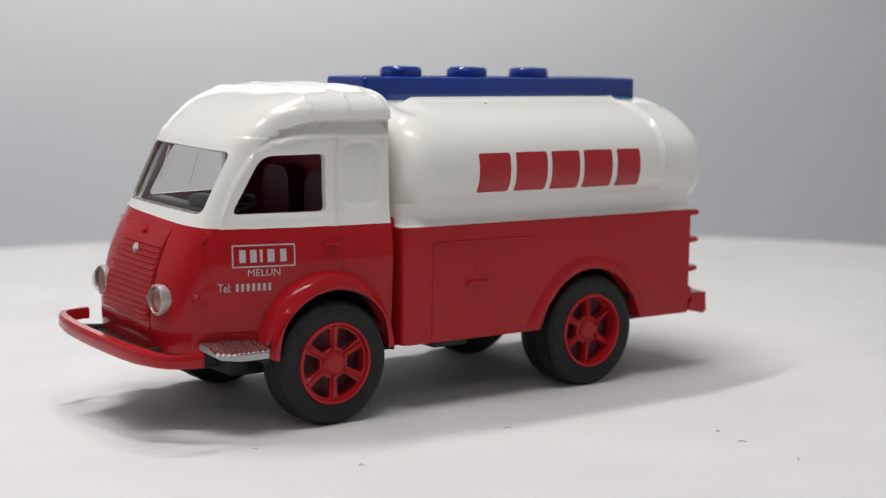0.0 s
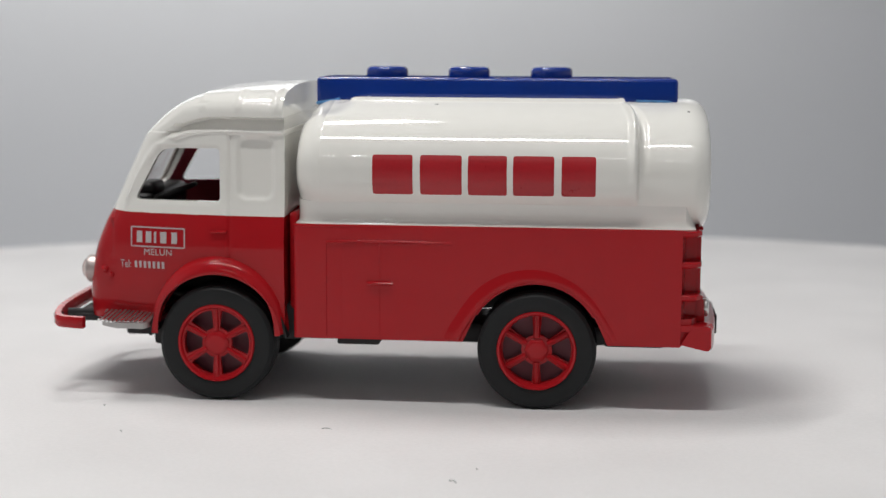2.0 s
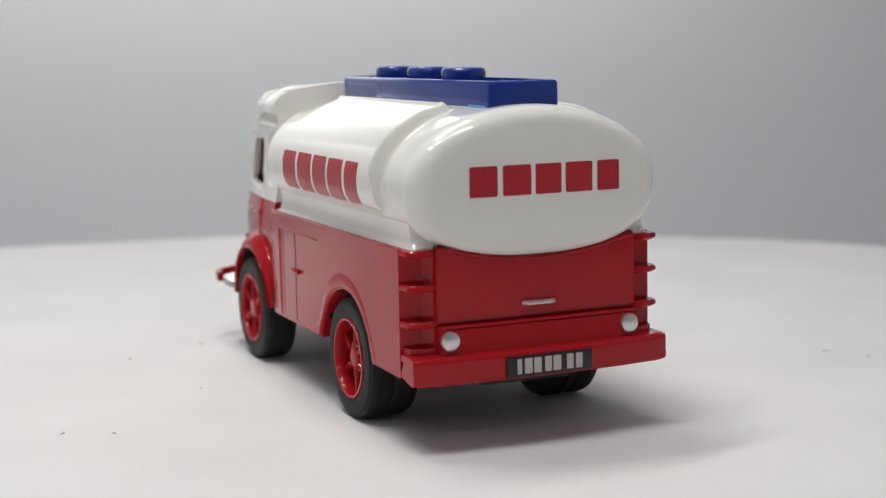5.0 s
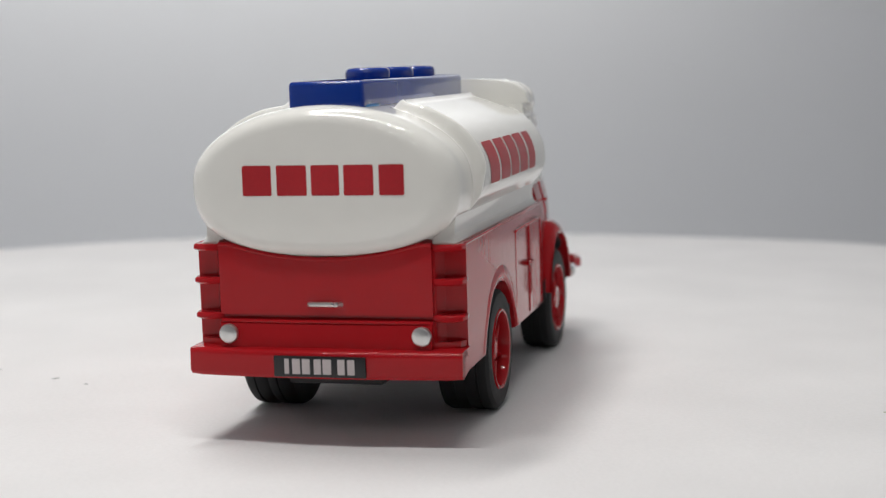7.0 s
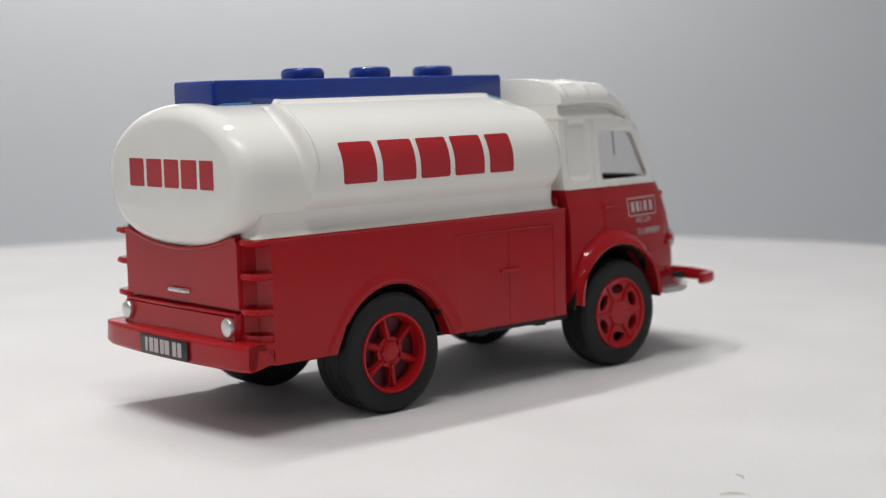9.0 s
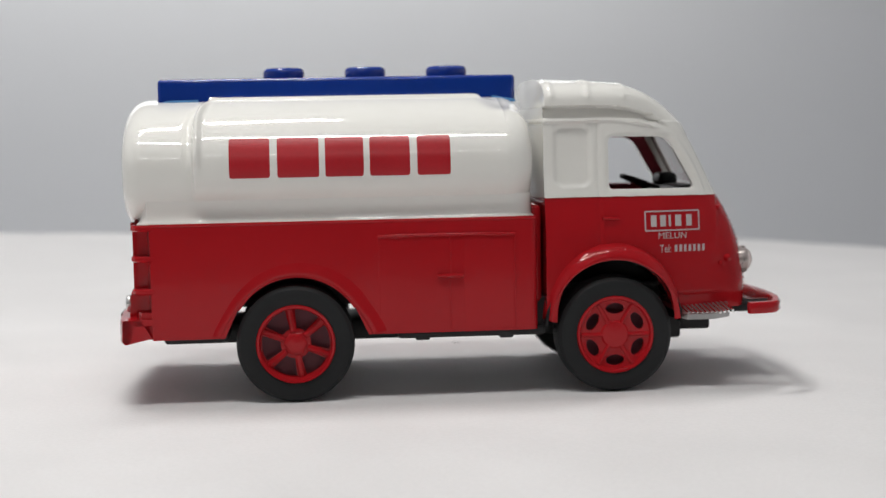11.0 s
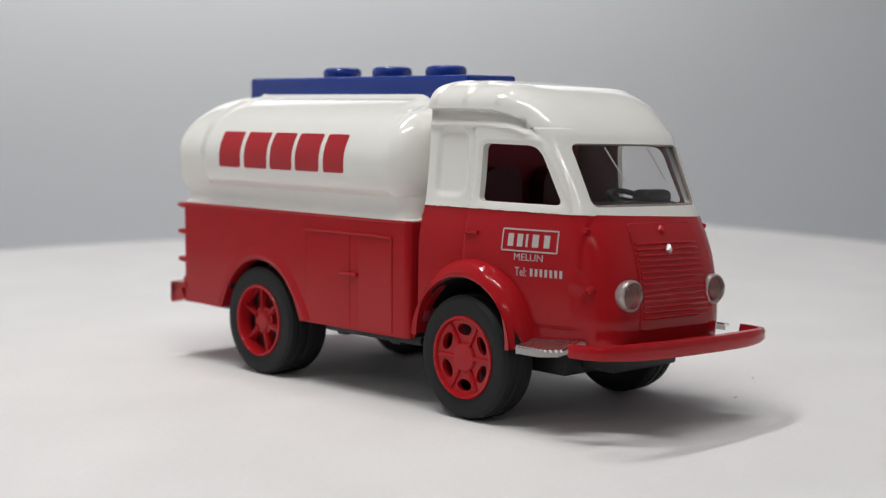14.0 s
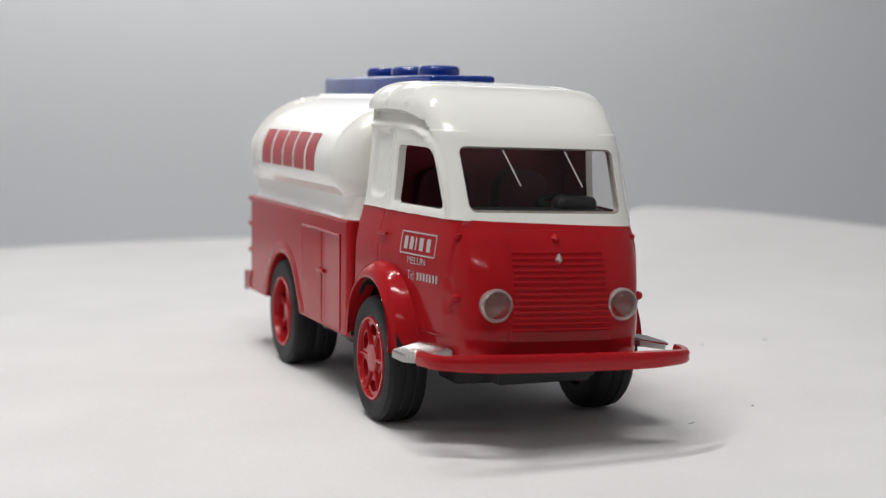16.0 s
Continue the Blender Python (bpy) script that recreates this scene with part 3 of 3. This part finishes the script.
def step(s):
    out = [(3.78, 1.5), (3.78, 2.02), (3.86, 2.11), (4.32, 2.11), (4.60, 1.99), (4.70, 1.5)]
    def drop(y):
        return 1.40 - (abs(y) - 1.5) * 0.19
    rings = [[(x, s * y, drop(y) + dz) for x, y in out] for dz in (-0.09, 0.0)]
    slab = part("step_plate", loft(rings), DULL, truck, "ribbed bright silver step plate")
    for k in range(11):
        x = 3.83 + k * 0.078
        y1 = 2.085 - max(0.0, x - 4.35) * 0.36
        part("tread_rib", tube([(x, s * 1.55, drop(1.55) + 0.004), (x + 0.05, s * y1, drop(y1) + 0.004)], 0.024, 6), CHROME, slab)


step(1)
step(-1)


# ---- bed, tank and tray ----
def bed():
    arch = [(-2.62 + 1.10 * math.cos(a), 0.95 + 1.12 * math.sin(a)) for a in [2 * math.pi * k / 48 for k in range(48)]]
    outline = [(-4.95, -2.065), (1.24, -2.02), (1.29, -2.01), (1.33, -1.98), (1.355, -1.94), (1.36, -1.9), (1.36, 1.9), (1.355, 1.94), (1.33, 1.98), (1.29, 2.01), (1.24, 2.02), (-4.95, 2.09), (-4.97, 1.95), (-5.02, 1.76), (-5.14, 1.68), (-5.2, 1.66), (-5.2, -1.66), (-5.14, -1.68), (-5.02, -1.76), (-4.97, -1.95)]
    solid = prism(outline, "z", 1.1, 2.97)
    dip = lathe([(0, -6), (1, -6), (1, -4.6), (0, -4.6)], (0, 0, 0), "x", 64)
    for v in dip.verts:
        v.co = Vector((v.co.x, v.co.y * 2.03, v.co.z * 1.10 + 3.87))
    feet = prism([(-2.62 - 1.24, 0.95), (-2.62 + 1.24, 0.95), (-2.62 + 0.96, 1.55), (-2.62 - 0.96, 1.55)], "y", -3, 3)
    shell = cut(solid, prism(arch, "y", -3, 3), feet, box(-4.6, 1.2, -1.8, 1.8, 0.9, 2.85, 0), dip)
    body = part("bed_body", shell, RED, truck, "glossy red lower bed body with wheel arches", 32)
    for s in (1, -1):
        # corner shelves in the cut-away rear corners
        for z in (2.93, 2.43, 1.90):
            plan = [(-4.90, s * 2.07), (-5.07, s * 2.095), (-5.19, s * 2.06), (-5.26, s * 1.95), (-5.275, s * 1.78), (-5.25, s * 1.66), (-5.1, s * 1.5), (-4.8, s * 1.7), (-4.85, s * 1.98)]
            rings = [[(x, y, z + dz) for x, y in [(px * k + (1 - k) * -5.0, py * k + (1 - k) * s * 1.75) for px, py in plan]] for dz, k in ((-0.055, 0.9), (-0.03, 1), (0.02, 1), (0.045, 0.93))]
            part("corner_shelf", loft(rings), RED, body)
        low = [(-4.9, s * 2.06), (-5.12, s * 2.0), (-5.22, s * 1.8), (-5.22, s * 1.6), (-4.8, s * 1.6)]
        part("corner_foot", prism(low, "z", 1.12, 1.55), RED, body)
        # soft flare round the arch, spread at its feet
        base = 2.062 if s > 0 else 2.047
        flare = []
        for a in [math.radians(8 + 164 * k / 44) for k in range(45)]:
            ring = []
            for r, dy in ((1.38, -0.012), (1.31, 0.004), (1.23, 0.018), (1.17, 0.026), (1.13, 0.02), (1.105, -0.005), (1.10, -0.10), (1.30, -0.10)):
                x, z = r * math.cos(a), 0.96 + r * 1.02 * math.sin(a)
                x += 0.13 * (1 - smooth((z - 1.0) / 0.7)) * (1 if x > 0 else -1)
                ring.append((-2.62 + x, s * (base + dy), max(1.10, z)))
            flare.append(ring)
        part("arch_flare", loft(flare), RED, body, "", 60)
        well = [[(-2.62 + r * 0.985 * math.cos(a), y, 0.95 + r * math.sin(a)) for r, y in ((1.13, s * 0.86), (1.13, s * 1.99), (1.17, s * 1.99), (1.17, s * 0.86))] for a in [math.radians(26 + 128 * k / 28) for k in range(29)]]
        back = prism([(-2.62 + 1.14 * math.cos(a), 0.95 + 1.15 * math.sin(a)) for a in [math.radians(26 + 128 * k / 28) for k in range(29)]], "y", min(s * 0.82, s * 0.86), max(s * 0.82, s * 0.86))
        part("wheel_well", join(loft(well), back), BLACK, body, "black inner wheel well")
        # locker doors, seam and catch
        fore = 0.80 if s > 0 else 0.98
        for x0, x1 in ((-0.06, fore), (-1.26, -0.11)):
            y = s * 2.018
            part("locker_door", prism([(x0, 1.16), (x1, 1.16), (x1, 2.70), (x0, 2.70)], "y", min(y, y + s * 0.010), max(y, y + s * 0.010)), RED, body)
        y = s * 2.03
        part("locker_seam", tube([(fore, y, 2.70), (0.35, y + s * 0.006, 2.715), (-0.09, y, 2.71), (-0.6, y + s * 0.008, 2.715), (-1.27, y + s * 0.004, 2.70)], 0.026, 10), RED, body)
        for x in (fore, -0.085, -1.265):
            part("locker_seam", tube([(x, y, 2.70), (x, y - s * 0.002, 1.9), (x, y - s * 0.002, 1.15)], 0.014, 8), RED, body)
        part("locker_handle", tube([(-0.30, s * 2.045, 2.03), (-0.2, s * 2.06, 2.035), (0.0, s * 2.06, 2.035), (0.12, s * 2.045, 2.03)], 0.034, 8), RED, body)
        part("bed_edge", tube([(1.33, s * 1.94, 2.955), (1.3, s * 1.985, 2.955), (1.22, s * 2.0, 2.955), (-4.95, s * 2.045, 2.955)], 0.03, 8), RED, body)
    # tailboard
    def board(y0, z):
        return 2.99 - 0.215 * max(0.0, 1 - (y0 / 1.45) ** 2)
    ys = [-1.63 + 3.26 * k / 40 for k in range(41)]
    top = [(y, board(y, 0)) for y in ys]
    part("tailboard", prism([(-1.63, 1.93), (1.63, 1.93)] + top[::-1], "x", -5.27, -5.18), RED, truck, "red tailboard curved round the tank end")
    part("tailboard_rim", tube([(-5.265, y, z - 0.02) for y, z in top], 0.035, 8), RED, truck)
    rng = random.Random(9)
    part("seam_grime", tube([(-5.20, y + rng.uniform(-0.01, 0.01), z + 0.02 + rng.uniform(-0.015, 0.015)) for y, z in top], 0.03, 6), GRIME, truck, "dark dirty seam under the tank end")
    part("valance", prism([(-5.24, 1.86), (-5.33, 1.80), (-5.36, 1.42), (-5.1, 1.4), (-5.1, 1.86)], "y", -1.62, 1.62), RED, truck)
    part("valance_edge", tube([(-5.30, -1.6, 1.84), (-5.315, -0.8, 1.843), (-5.315, 0.5, 1.839), (-5.30, 1.6, 1.842)], 0.026, 8), RED, truck)
    part("tailboard_handle", join(tube([(-5.26, 0.24, 2.09), (-5.33, 0.21, 2.10), (-5.33, -0.22, 2.10), (-5.26, -0.25, 2.09)], 0.038, 8)), SILVER, truck, "small silver tailboard handle")
    section = [(-5.05, 1.46), (-5.48, 1.455), (-5.53, 1.45), (-5.565, 1.435), (-5.585, 1.41), (-5.59, 1.37), (-5.59, 1.11), (-5.58, 1.07), (-5.555, 1.045), (-5.51, 1.04), (-5.45, 1.12), (-5.42, 1.34), (-5.05, 1.36)]
    rings = []
    for k in range(25):
        y = -2.09 + 4.17 * k / 24
        bow = 0.13 * (abs(y) / 2.1) ** 2.2
        trim = 0.03 if k in (0, 24) else 0.0
        rings.append([(x + bow + (trim if x < -5.4 else 0), y, z + (1.25 - z) * trim) for x, z in section])
    bar = loft(rings)
    rear = part("rear_bumper", bar, RED, truck, "red rear bumper with number plate")
    for s in (1, -1):
        ear = prism([(-4.96, 1.14), (-5.05, 1.3), (-5.15, 1.45), (-5.42, 1.44), (-5.44, 1.1), (-5.36, 1.05)], "y", min(s * 1.98, s * 2.09), max(s * 1.98, s * 2.09))
        part("bumper_end", ear, RED, rear)
    plate = part("number_plate", box(-5.622, -5.59, -0.70, 0.70, 1.075, 1.385, 0.01), PLATE, rear, "black number plate with pale marks")
    for y0, w in ((0.50, 0.07), (0.355, 0.12), (0.205, 0.12), (0.03, 0.11), (-0.115, 0.13), (-0.33, 0.11), (-0.48, 0.11)):
        part("plate_mark", box(-5.628, -5.618, y0 - w / 2, y0 + w / 2, 1.122, 1.345, 0.003, 1), PRINT, plate)
    for s in (1, -1):
        part("tail_light", lathe([(0.10, -0.05), (0.142, 0.0), (0.147, 0.045), (0.135, 0.07), (0.10, 0.085), (0, 0.09)], (-5.34, s * 1.48, 1.655), "x", 28, -1), SILVER, truck, "round silver tail light")
    return body


bed()

TA, TB, TZ = 2.05, 1.12, 3.87


def tank_raise(x, a):
    """The raised saddle on each flank of the tank: a lip along the top, a bead at its rear end."""
    y, z = abs(TA * math.cos(a)), TZ + TB * math.sin(a)
    lip = smooth((y - 0.79) / 0.06)
    fade = smooth((z - 3.42) / 0.4) * (1 - 0.28 * smooth((z - 4.4) / 0.5))
    rear = -3.88 - 0.38 * math.sqrt(max(0.0, 1 - (1 - min(1.0, max(0.0, (4.93 - z) / 0.42))) ** 2))
    ends = smooth((x - rear) / 0.07) * (1 - smooth((x - 0.42) / 0.46) * smooth((z - 4.6) / 0.25))
    crisp = smooth((x - rear) / 0.07) * (1 - smooth((x - 0.50) / 0.12))
    low = smooth((z - 3.75) / 0.3)
    bead = (math.exp(-((x - rear - 0.10) / 0.06) ** 2) * 0.075 * smooth((4.93 - z) / 0.2) - math.exp(-((x - rear + 0.05) / 0.06) ** 2) * 0.035) * low
    brim = 0.05 * math.exp(-((y - 0.87) / 0.05) ** 2) * crisp
    return (0.12 * ends * fade + bead) * lip + brim


def oval(a, w, h):
    """An oval that is fuller in its lower half."""
    c, s2 = math.cos(a), math.sin(a)
    e = 1.0 if s2 >= 0 else 2 / 2.6
    return w * math.copysign(abs(c) ** e, c), h * math.copysign(abs(s2) ** e, s2)


def tank_point(x, a, lift=0.0):
    k = tank_raise(x, a) + lift
    n = Vector((0, math.cos(a) / TA, math.sin(a) / TB)).normalized()
    y, z = oval(a, TA, TB)
    return Vector((x, y, TZ + z)) + n * k


def tank():
    n = 240
    xs = sorted({-5.05 + 5.93 * k / 60 for k in range(61)} | {-4.45 + 0.9 * k / 50 for k in range(51)} | {0.4 + 0.48 * k / 24 for k in range(25)})
    rings = []
    def head(x0, sgn, depth, fillet):
        out = []
        for k in range(9):
            t = math.pi / 2 * k / 8
            out.append((x0 + sgn * fillet * math.sin(t), fillet * (1 - math.cos(t))))
        for f in (0.35, 0.7, 0.95):
            out.append((x0 + sgn * (fillet + depth * math.sin(f * math.pi / 2)), fillet + f * 1.0))
        return out
    def shrunk(x, d):
        w, h = max(0.02, TA - d * 1.0), max(0.012, TB - d * min(1.0, (TB - 0.012) / (TA * 0.66)) if d < 0.36 else TB - 0.36 - (d - 0.36) * 0.72)
        return [(x, y, TZ + z) for y, z in [oval(2 * math.pi * k / n, w, h) for k in range(n)]]
    rear = head(-5.05, -1, 0.012, 0.34)
    front = head(0.88, 1, 0.05, 0.45)
    for x, d in rear[::-1]:
        rings.append(shrunk(x, d))
    for x in xs[1:-1]:
        rings.append([tank_point(x, 2 * math.pi * k / n) for k in range(n)])
    last = [tank_point(0.88, 2 * math.pi * k / n) for k in range(n)]
    for x, d in front:
        ky, kz = max(0.01, 1 - d / TA), max(0.01, 1 - min(d, 0.45 + (d - 0.45) * 0.5) / TB)
        rings.append([(x, p.y * ky, TZ + (p.z - TZ) * kz) for p in last])
    body = part("tank", loft(rings), WHITE, truck, "glossy white oval tank", 40)
    # white base flange where the tank sits in the bed
    full = [(1.96, 2.9), (1.98, 2.985), (1.955, 3.01), (1.93, 3.05), (1.917, 3.12), (1.918, 3.22), (1.94, 3.36)]
    low = [(1.93, 2.9), (1.94, 2.985), (1.90, 2.99), (1.80, 3.0), (1.70, 3.01), (1.6, 3.03), (1.5, 3.1)]
    flange = []
    for x, k in [(-5.16, 0.0), (-5.08, 0.6), (-5.0, 1.0)] + [(0.8, 1.0), (0.88, 1.0)]:
        ring = [(x, a[0] + (b[0] - a[0]) * k, a[1] + (b[1] - a[1]) * k) for a, b in zip(low, full)]
        flange.append(ring + [(x, -y, z) for x, y, z in ring[::-1]])
    # its front corners turn in with the tank's end
    for k in range(1, 10):
        t = math.pi / 2 * k / 9
        ring = [(0.88 + 0.45 * math.sin(t), y - 0.45 * (1 - math.cos(t)) * (0.35 if z < 3.0 else 1.0), z) for y, z in full]
        flange.append(ring + [(x, -y, z) for x, y, z in ring[::-1]])
    part("tank_base", loft(flange), WHITE, body)
    return body


tank_body = tank()


def tray():
    solid = box(-4.89, 1.21, -0.58, 0.58, 4.86, 5.33, 0.065, 4)
    hollow = box(-4.80, 1.12, -0.49, 0.49, 5.25, 5.6, 0.03, 2)
    body = part("tank_tray", cut(solid, hollow), BLUE, truck, "glossy blue walkway tray on top of the tank", 32)
    for s in (1, -1):
        part("thin_paint", tube([(1.20, s * 0.5, 4.885), (1.17, s * 0.565, 4.89), (0.95, s * 0.582, 4.92), (0.80, s * 0.58, 4.95)], 0.032, 8), PALE, body, "pale blue edge where the paint is thin")
        part("thin_paint", tube([(-4.86, s * 0.3, 4.90), (-4.86, s * 0.54, 4.93), (-4.7, s * 0.585, 4.945), (-4.2, s * 0.58, 4.95)], 0.03, 8), PALE, body, "pale blue edge where the paint is thin")
    for x in (0.07, -1.35, -2.765):
        part("filler_cap", lathe([(0.35, 5.2), (0.358, 5.36), (0.362, 5.42), (0.352, 5.46), (0.33, 5.49), (0.295, 5.505), (0.25, 5.508), (0.2, 5.50), (0, 5.503)], (x, 0, 0), "z", 36), BLUE, body)
    return body


tray()


# ---- prints ----
def name_blocks(place, spans, lo, hi):
    """A word mark as five plain blocks."""
    for u0, u1 in spans:
        quad = [(u0, lo), (u1, lo), (u1, hi), (u0, hi)]
        part("name_block", patch(quad, place, 16, 16, 26), DECAL, tank_body, "plain red printed block")


def flank(s):
    def place(u, z):
        sa = max(-1, min(1, (z - TZ) / TB))
        for _ in range(3):
            a = math.asin(sa)
            p = tank_point(u, a, 0.006)
            sa = max(-1, min(1, sa + (z - p.z) / TB))
        p = tank_point(u, math.asin(sa), 0.006)
        return Vector((p.x, s * p.y, p.z))
    return place


SPANS = [(0.03, 0.68), (0.80, 1.47), (1.57, 2.19), (2.29, 2.94), (3.06, 3.60)]
name_blocks(lambda u, z: flank(1)(0.04 - u, z), SPANS, 3.50, 4.14)
name_blocks(lambda u, z: flank(-1)(-3.67 + u, z), SPANS, 3.69, 4.34)
name_blocks(lambda u, z: Vector((-5.4055, 1.17 - u, z)), [(a * 0.685, b * 0.685) for a, b in SPANS], 3.70, 4.14)


def door_print(s, x0, z0):
    """The framed firm's mark, the town and a line of print on a cab door. x0, z0: middle of the frame."""
    d = -s
    def place(u, v):
        x, z = x0 + d * u, z0 + v
        return Vector((x, s * (skin_y(x, z) + 0.029), z))
    def bar(u, v, w, h, name="print_bar"):
        part(name, patch([(u - w / 2, v - h / 2), (u + w / 2, v - h / 2), (u + w / 2, v + h / 2), (u - w / 2, v + h / 2)], place, 6, 2), PRINT, cab_body, "white printed bar")
    w, h = 0.96, 0.32
    bar(0, h / 2, w, 0.022)
    bar(0, -h / 2, w, 0.022)
    bar(-w / 2, 0, 0.022, h)
    bar(w / 2, 0, 0.022, h)
    for u, bw in ((-0.33, 0.10), (-0.165, 0.10), (-0.045, 0.04), (0.105, 0.11), (0.30, 0.10)):
        bar(u, 0, bw, 0.19)
    part("print_text", lettering("MELUN", 0.50, 0.105, lambda u, v: place(u, v - 0.25)), PRINT, cab_body, "white printed town name")
    base = -0.47
    part("print_text", lettering("Tel:", 0.20, 0.13, lambda u, v: place(u - 0.36 - (0.24 if s > 0 else -0.23), v + base)), PRINT, cab_body, "white printed word")
    for k in range(7):
        bar(-0.17 + k * 0.083 - (0.24 if s > 0 else -0.23), base, 0.045, 0.115)


TILT[0] = CAB_TILT
door_print(1, 3.71, 2.67)
door_print(-1, 3.705, 2.74)
TILT[0] = Matrix.Identity(4)


# ---- wheels and chassis ----
def kidney(r0, r1, half, n=8, turn=0.03):
    pts = [(r1 * math.cos(a), r1 * math.sin(a)) for a in [-half + 2 * half * k / n for k in range(n + 1)]]
    pts += [(r0 * math.cos(a), r0 * math.sin(a)) for a in [half * 0.8 - 1.6 * half * k / 4 for k in range(5)]]
    ends = [0, n, n + 1, n + 5]
    return rounded(pts, [turn if i in ends else 0.004 for i in range(len(pts))], 4)


def wheel(x, s, rear, turn=0.0, wide_open=False):
    c = Vector((x, 0, 0.97))
    y_out = 2.04
    if rear:
        tread = [(0.60, -0.02), (0.66, 0.0), (0.80, 0.02), (0.90, 0.0), (0.955, -0.05), (0.97, -0.12), (0.97, -0.18), (0.95, -0.19), (0.95, -0.21), (0.97, -0.22), (0.97, -0.33), (0.955, -0.385), (0.945, -0.41), (0.955, -0.435), (0.97, -0.49),
                 (0.97, -0.56), (0.95, -0.57), (0.95, -0.6), (0.97, -0.61), (0.97, -0.74), (0.93, -0.82), (0.8, -0.84), (0.6, -0.84)]
    else:
        tread = [(0.60, -0.02), (0.66, 0.0), (0.80, 0.025), (0.90, 0.0), (0.955, -0.06), (0.97, -0.13), (0.97, -0.2), (0.952, -0.21), (0.952, -0.24), (0.97, -0.25), (0.97, -0.36), (0.952, -0.37), (0.952, -0.40), (0.97, -0.41), (0.97, -0.5),
                 (0.94, -0.58), (0.8, -0.62), (0.6, -0.62)]
    # maroon backing disc: its colour paints the shadow seen through the wheel's openings
    root = part("wheel", lathe([(0.0, -0.5), (0.62, -0.5), (0.62, -0.3), (0.0, -0.3)], c + Vector((0, s * y_out, 0)), "y", 32, s), SEAT_AND_WHEEL_SHADE, truck, "red spoked wheel with black rubber tyre")
    part("tyre", lathe(tread, c + Vector((0, s * y_out, 0)), "y", 72, s), RUBBER, root, "black rubber tyre", 30)
    # rim: a rolled flange round a disc with six openings
    part("rim_ring", lathe([(0.57, -0.24), (0.575, -0.03), (0.60, 0.02), (0.635, 0.025), (0.65, 0.0), (0.645, -0.05), (0.62, -0.24)], c + Vector((0, s * y_out, 0)), "y", 60, s), RED, root)
    dish = -0.17 if rear else -0.045
    cutters = []
    for k in range(6):
        a0 = turn + math.pi / 6 + k * math.pi / 3
        r0, r1, half = (0.25, 0.555, 0.38) if rear else (0.25, 0.55, 0.38)
        pts = kidney(r0, r1, half, turn=0.07) if rear or wide_open else [(0.435 + 0.092 * math.cos(t), 0.155 * math.sin(t)) for t in [2 * math.pi * i / 20 for i in range(20)]]
        rot = [(u * math.cos(a0) - v * math.sin(a0), u * math.sin(a0) + v * math.cos(a0)) for u, v in pts]
        cutters.append(prism([(c.x + u, c.z + v) for u, v in rot], "y", s * y_out - 0.6, s * y_out + 0.6))
    if rear:
        prof = [(0.0, dish - 0.07), (0.6, dish - 0.07), (0.6, dish), (0.5, dish + 0.0), (0.25, dish + 0.05), (0.0, dish + 0.06)]
    else:
        prof = [(0.0, dish - 0.08), (0.61, dish - 0.08), (0.61, dish + 0.02), (0.5, dish + 0.0), (0.3, dish - 0.01), (0.0, dish - 0.01)]
    part("disc", cut(lathe(prof, c + Vector((0, s * y_out, 0)), "y", 60, s), *cutters), RED, root, "", 30)
    up = 0.10 if rear else 0.035
    hub = [(0.205 if rear or wide_open else 0.24, dish - 0.03), (0.20 if rear or wide_open else 0.235, dish + up - 0.03), (0.17 if rear or wide_open else 0.21, dish + up - 0.005), (0.12, dish + up), (0.0, dish + up + 0.005)]
    part("hub_cap", lathe(hub, c + Vector((0, s * y_out, 0)), "y", 6 if rear else 28, s), RED, root)
    for k in range(6):
        a0 = turn + k * math.pi / 3
        p0 = c + Vector((0.2 * math.cos(a0), s * (y_out + dish + (0.045 if rear else 0.0)), 0.2 * math.sin(a0)))
        p1 = c + Vector((0.57 * math.cos(a0), s * (y_out + dish + (0.02 if rear else 0.005)), 0.57 * math.sin(a0)))
        part("spoke", tube([p0, p0.lerp(p1, 0.5), p1], 0.05 if rear else 0.035, 8), RED, root)


for s in (1, -1):
    wheel(2.65, s, False, math.pi / 6 if s > 0 else 0.0, s > 0)
    wheel(-2.65, s, True, math.pi / 6 if s > 0 else 0.68)


def chassis():
    part("chassis", box(-4.9, 4.6, -0.75, 0.75, 0.82, 1.16, 0.05), BLACK, truck, "black plastic chassis base")
    part("under_pan", box(-0.95, 1.5, -1.86, 1.0, 0.98, 1.12, 0.04), BLACK, truck)
    part("under_pan", box(-0.05, 0.65, 0.9, 1.86, 0.97, 1.12, 0.03), BLACK, truck)
    for x in (-0.55, 0.85):
        part("pan_rib", box(x - 0.12, x + 0.12, -1.84, 0.9, 0.94, 1.02, 0.03), BLACK, truck)
    part("under_pan", box(-4.7, -3.75, -1.7, 1.7, 1.0, 1.14, 0.03), BLACK, truck)
    part("front_pan", box(3.2, 3.98, -1.15, 1.15, 0.74, 1.22, 0.06), BLACK, truck)
    for x in (2.65, -2.65):
        part("axle", lathe([(0, -1.6), (0.1, -1.6), (0.1, 1.6), (0, 1.6)], (x, 0, 0.97), "y", 16), BLACK, truck)
    part("cab_mount", box(1.3, 1.6, -1.7, 1.7, 1.0, 1.6, 0.03), BLACK, truck)
    part("bulkhead", box(1.32, 1.47, -1.72, 1.72, 1.5, 3.14, 0.07, 3), RED, truck, "red bulkhead in the gap behind the cab")


chassis()


def motions():
    turned = [(t, pose(0, 0, 0, 0, 0, a)) for t, a in TURN]
    walk(disc, turned)
    walk(truck, [(t, m @ SEAT) for t, m in turned])
    for ob in SPECKS:
        walk(ob, turned)


motions()
